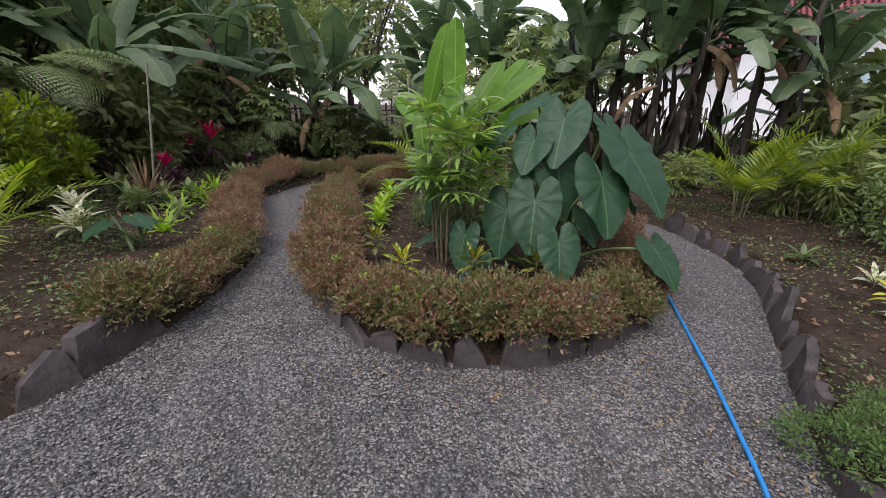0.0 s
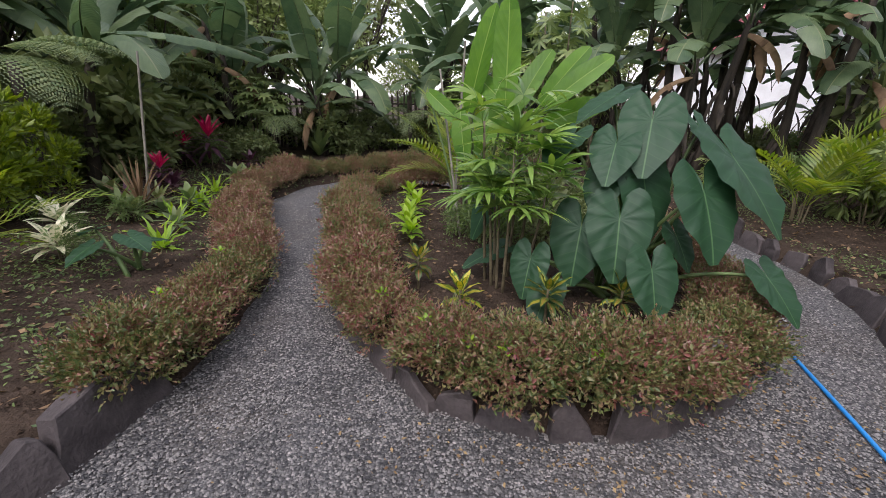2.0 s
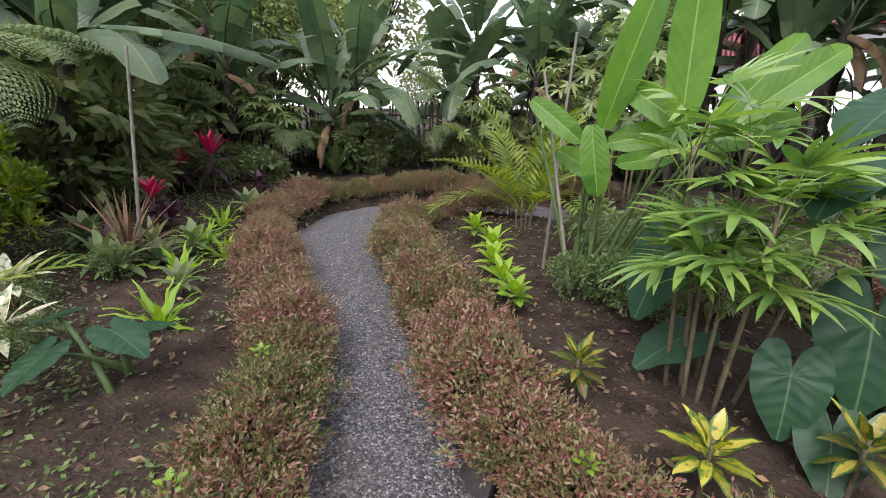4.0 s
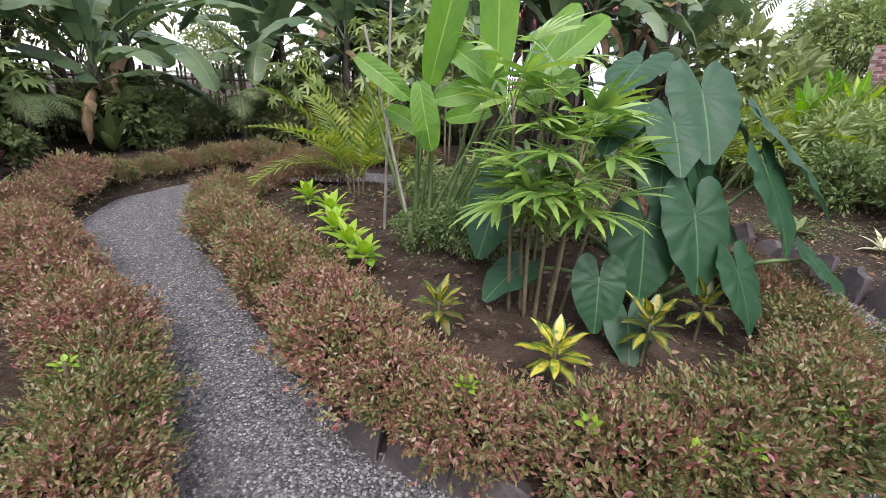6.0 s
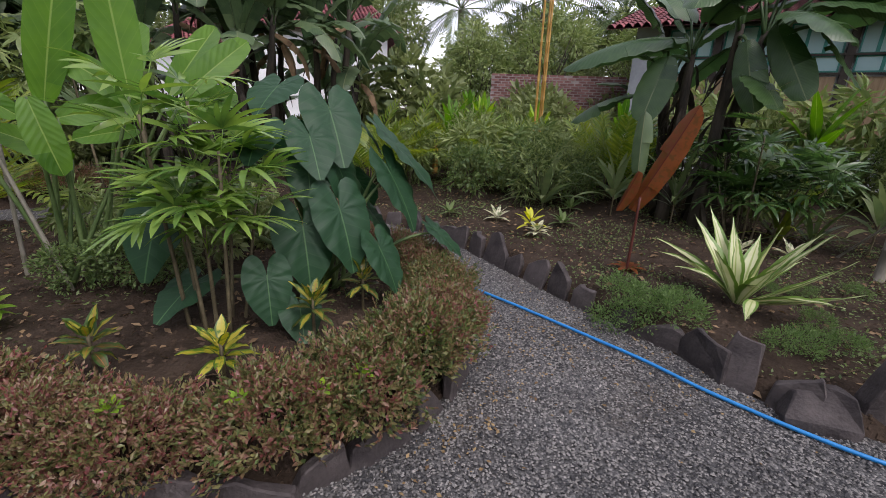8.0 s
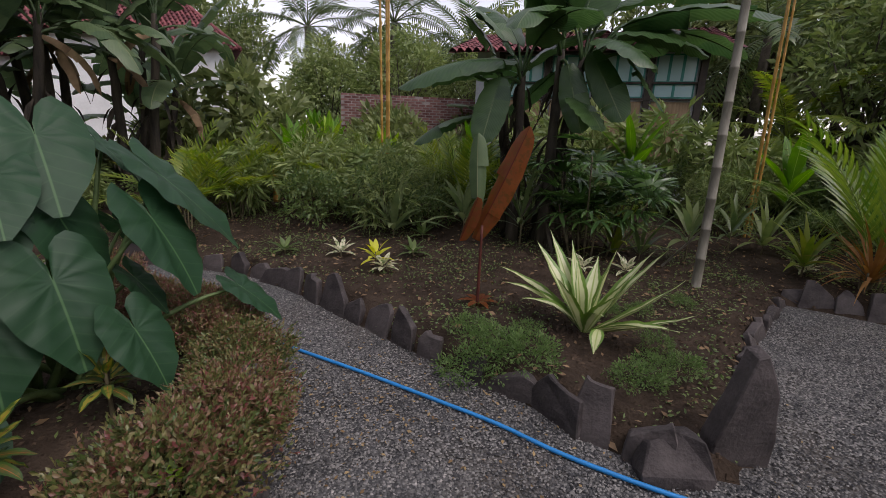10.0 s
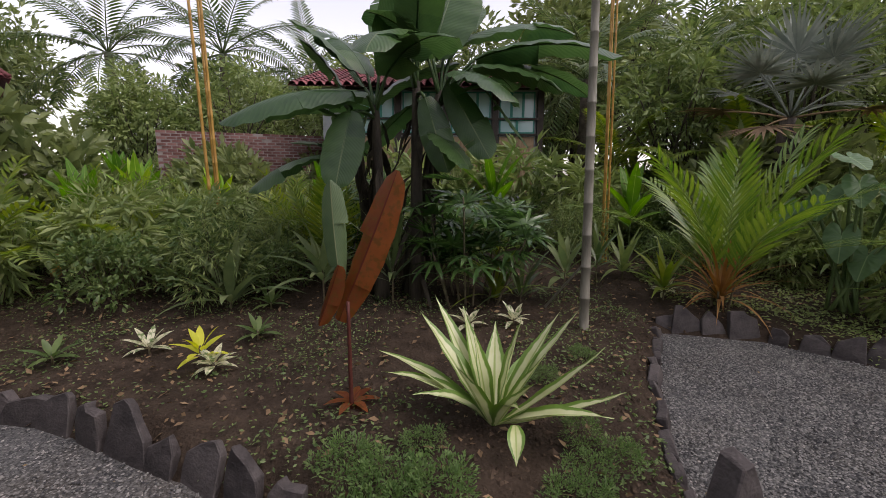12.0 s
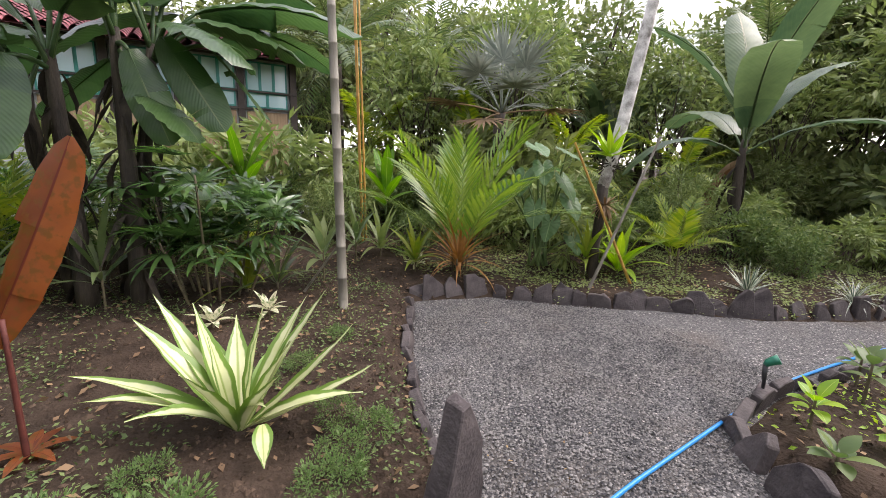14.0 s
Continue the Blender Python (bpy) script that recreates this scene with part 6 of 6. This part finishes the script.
def white_house():
    h = thing("white_house", "white plastered house with a red clay tile hip roof", "house", (17.4, 20.5, 0.0), turn=-42)
    for a, b in (((-5.5, -2.2, -0.2), (-1.3, -2.0, 5.0)), ((-0.4, -2.2, -0.2), (1.6, -2.0, 5.0)), ((-1.3, -2.2, -0.2), (-0.4, -2.0, 2.6)), ((-1.3, -2.2, 4.0), (-0.4, -2.0, 5.0)),
                 ((-5.5, -2.0, -0.2), (-5.3, 3.0, 5.0)), ((1.4, -2.0, -0.2), (1.6, 3.0, 5.0)), ((-5.3, 2.8, -0.2), (1.4, 3.0, 5.0))):
        box_part("wall", a, b, WHITE, h)
    win = box_part("window", (-1.3, -2.12, 2.6), (-0.4, -2.1, 4.0), GLASS, h, "dark glazed window")
    for a, b in (((-1.3, -2.2, 2.6), (-1.24, -2.08, 4.0)), ((-0.46, -2.2, 2.6), (-0.4, -2.08, 4.0)), ((-1.24, -2.2, 3.94), (-0.46, -2.08, 4.0)), ((-1.24, -2.2, 2.6), (-0.46, -2.08, 2.66))):
        box_part("frame", a, b, TIMBER, win)
    hip_roof(h, -5.5, -2.2, 1.6, 3.0, 4.95, 0.6, 2.9, 2.4)
    box_part("wing", (-9.5, -1.6, -0.2), (-5.52, 2.6, 3.9), WHITE, h, "low white side wing")
    hip_roof(h, -9.5, -1.6, -5.6, 2.6, 3.88, 0.5, 1.7, 0.6)


white_house()


def timber_house():
    h = thing("timber_house", "timber house with teal transom windows and red tile roof", "house", (11.6, 0.6, 0.0), turn=0)
    box_part("wall", (0.1, -1.6, -0.2), (0.25, 3.6, 3.7), GREY_WALL, h, "pale grey panel wall")
    box_part("back_wall", (4.0, -1.6, -0.2), (4.15, 3.6, 3.7), GREY_WALL, h)
    box_part("side_wall", (0.25, -1.75, -0.2), (4.15, -1.6, 3.7), GREY_WALL, h)
    for y in (-1.7, -0.62, 0.55, 1.7, 2.85):
        box_part("post", (-0.02, y, -0.2), (0.1, y + 0.14, 3.75), TIMBER, h, "dark timber post")
    for y0, y1 in ((-1.5, -0.66), (-0.44, 0.5), (0.74, 1.66), (1.88, 2.8)):
        box_part("panel", (0.05, y0, 1.2), (0.1, y1, 2.55), WOOD, h, "pale wooden shutter panel")
        for z0, z1, n in ((3.0, 3.55, 3), (2.66, 2.92, 2)):
            for k in range(n):
                a, b = y0 + (y1 - y0) * k / n, y0 + (y1 - y0) * (k + 1) / n
                w = box_part("window", (0.05, a + 0.03, z0), (0.07, b - 0.03, z1), GLASS, h, "small pale green pane")
                for p, q in (((0.03, a, z0 - 0.03), (0.1, a + 0.03, z1 + 0.03)), ((0.03, b - 0.03, z0 - 0.03), (0.1, b, z1 + 0.03)), ((0.035, a + 0.03, z1), (0.095, b - 0.03, z1 + 0.03)), ((0.035, a + 0.03, z0 - 0.03), (0.095, b - 0.03, z0))):
                    box_part("frame", p, q, TEAL, w)
    for z in (2.58, 2.94, 3.62):
        box_part("beam", (-0.035, -1.7, z), (0.03, 3.0, z + 0.04), TIMBER, h)
    tiled_slope((-0.75, 4.1, 3.55), (-0.75, -2.2, 3.55), (2.2, 4.1, 4.5), (2.2, -2.2, 4.5), h)
    tiled_slope((4.9, -2.2, 3.55), (4.9, 4.1, 3.55), (2.2, -2.2, 4.5), (2.2, 4.1, 4.5), h)
    box_part("terrace", (-1.6, -2.0, -0.2), (-0.1, 3.8, 0.5), GREY_WALL, h, "low plastered terrace edge")


timber_house()


def brick_wall():
    """Unplastered brick boundary wall; the upper courses are separate bricks."""
    h = thing("wall_brick", "weathered dark red brick boundary wall", "wall", (11.55, 8.2, 0.0), kind="structure", turn=math.degrees(math.atan2(-3.1, 1.37)))
    box_part("core", (0, -0.01, -0.2), (3.9, 0.12, 2.66), MORTAR, h)
    rnd = random.Random(3)
    me = []
    for k in range(4):
        m = Mesh()
        j = lambda: rnd.uniform(-0.006, 0.006)
        box(m, (0.01 + j(), 0 + j(), 0.006), (0.2 + j(), 0.09, 0.062))
        me.append(m.data("brick", BRICK, False))
    for r in range(16):
        for c in range(18):
            ob = part("brick", me[rnd.randrange(4)], BRICK, h)
            ob.matrix_local = pose(c * 0.216 + (0.1 if r % 2 else 0), -0.02 + rnd.uniform(-0.006, 0.006), 2.6 - 0.074 * r)
    rest = Mesh()
    for r in range(16, 36):
        for c in range(18):
            x = c * 0.216 + (0.1 if r % 2 else 0)
            box(rest, (x + 0.006, -0.02 + rnd.uniform(-0.006, 0.006), 2.605 - 0.074 * r), (x + 0.21, 0.05, 2.666 - 0.074 * r))
    ob = part("lower_bricks", rest, BRICK, h, "", False)
    ob["kind"] = "stuff"


brick_wall()


# ---- second path behind the corner bed ----
m = Mesh()
line = [(8.6, 3.2), (9.3, 1.5), (9.7, -0.3), (10.2, -2.2), (10.6, -4.0), (10.4, -6.0)]
vs, uv = [], []
for x, y in line:
    z = 0.34
    vs += [Vector((x - 0.45, y - 0.1, z)), Vector((x + 0.45, y + 0.1, z))]
m.add(vs, [(2 * i, 2 * i + 1, 2 * i + 3, 2 * i + 2) for i in range(len(line) - 1)])
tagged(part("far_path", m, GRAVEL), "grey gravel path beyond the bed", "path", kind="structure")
srnd = random.Random(12)
for dx in (-0.55, 0.55):
    for x, y, a in along([(x + dx, y) for x, y in line], 0.34, srnd):
        ob = stone(x, y, a, srnd.uniform(0.3, 0.45), srnd.uniform(0.2, 0.34), 0.1, srnd, srnd.uniform(-8, 8))
        ob.location.z = 0.26


# ---- soil cover ----
def soil_cover():
    rng = np.random.default_rng(17)
    P = rng.uniform((-6.0, -7.0), (8.0, 9.5), (70000, 2))
    d = bed_distance(P)
    P = P[(d > 0.02) & (rng.random(len(P)) < np.clip(1.5 - np.hypot(P[:, 0] - 1, P[:, 1] - 2) / 7, 0.15, 1))]
    n = len(P)
    base = np.array([(1, 0, 0), (0.2, 0.9, 0), (-0.9, 0.3, 0), (-0.3, -0.85, 0), (0.1, 0.1, 0.7)])
    sz = rng.uniform(0.006, 0.02, n) * np.where(rng.random(n) < 0.06, 1.8, 1)
    v = base[None] * rng.uniform(0.6, 1.4, (n, 5, 3)) * sz[:, None, None]
    v += np.column_stack([P, ground_height(P)])[:, None]
    tri = np.array([(0, 1, 4), (1, 2, 4), (2, 3, 4), (3, 0, 4)])
    F = (tri[None] + 5 * np.arange(n)[:, None, None]).reshape(-1, 3)
    m = Mesh()
    m.v, m.f, m.uv = v.reshape(-1, 3).tolist(), F.tolist(), [(0.5, 0.5)] * (5 * n)
    tagged(part("soil_clods", m, CLOD, smooth=False), "crumbly brown clods on the beds", "soil", kind="stuff")

    def lying(count, lo, hi, size, aspect, mat, name, label, up, seed, patch):
        r = np.random.default_rng(seed)
        P = r.uniform(lo, hi, (count, 2))
        if patch:
            f = np.sin(P[:, 0] * 2.3 + seed) * np.sin(P[:, 1] * 2.9 + 1.2 * np.sin(P[:, 0] * 1.7)) + r.normal(size=count) * 0.35
            P = P[f > patch]
        P = P[bed_distance(P) > 0.05]
        k = len(P)
        Q = np.column_stack([P, ground_height(P) + r.uniform(0.004, 0.03, k) * (1 + up * 2)])
        D = r.normal(size=(k, 3)) * np.array([1, 1, 0.25]) + np.array([0, 0, up])
        L = r.uniform(0.6, 1.4, k) * size
        m = Mesh()
        scatter(m, Q, D, unit_dirs(k, r, 2.5), L, L * aspect)
        tagged(part(name, m, mat), label, "plant" if up else "leaf litter", kind="stuff")

    lying(11000, (-6, -7), (8, 9.5), 0.055, 0.5, LITTER, "leaf_litter", "dry brown leaves scattered on the soil", 0.0, 3, 0)
    lying(46000, (2.3, -0.9), (8.0, 8.5), 0.03, 0.5, GREEN, "weeds", "tiny green weeds sprouting from the soil", 0.35, 4, 0.15)
    lying(46000, (2.4, -8.5), (8.0, -1.5), 0.04, 0.5, MID, "weeds", "tiny green weeds sprouting from the soil", 0.35, 5, -0.1)
    r = np.random.default_rng(27)
    P = np.concatenate([r.normal((2.25, 1.6), (0.28, 1.0), (420, 2)), r.normal((0.9, 1.95), (0.7, 0.12), (260, 2)), r.normal((1.9, 2.3), (0.3, 0.3), (150, 2)), r.uniform((-1.4, -1.5), (4.5, 6), (150, 2))])
    P = P[bed_distance(P) < 0.0]
    k = len(P)
    m = Mesh()
    L = r.uniform(0.012, 0.034, k)
    scatter(m, np.column_stack([P, r.uniform(0.01, 0.018, k)]), r.normal(size=(k, 3)) * np.array([1, 1, 0.15]), unit_dirs(k, r, 3.0), L, L * 0.6)
    tagged(part("fallen_petals", m, PETAL), "yellow-brown fallen petals and leaf bits on the gravel", "leaf litter", kind="stuff")
    lying(24000, (-5.5, 1.2), (-1.6, 9.0), 0.036, 0.5, GREEN, "weeds", "small green seedlings on the shaded soil", 0.35, 6, 0.05)
    lying(6000, (-1.2, 2.7), (2.2, 7.5), 0.03, 0.5, GREEN, "weeds", "small seedlings in the island bed", 0.35, 7, 0.4)
    lying(3500, (0.5, -4.5), (2.3, -1.5), 0.035, 0.5, LIME, "weeds", "small seedlings in the near bed", 0.35, 8, 0.2)


soil_cover()
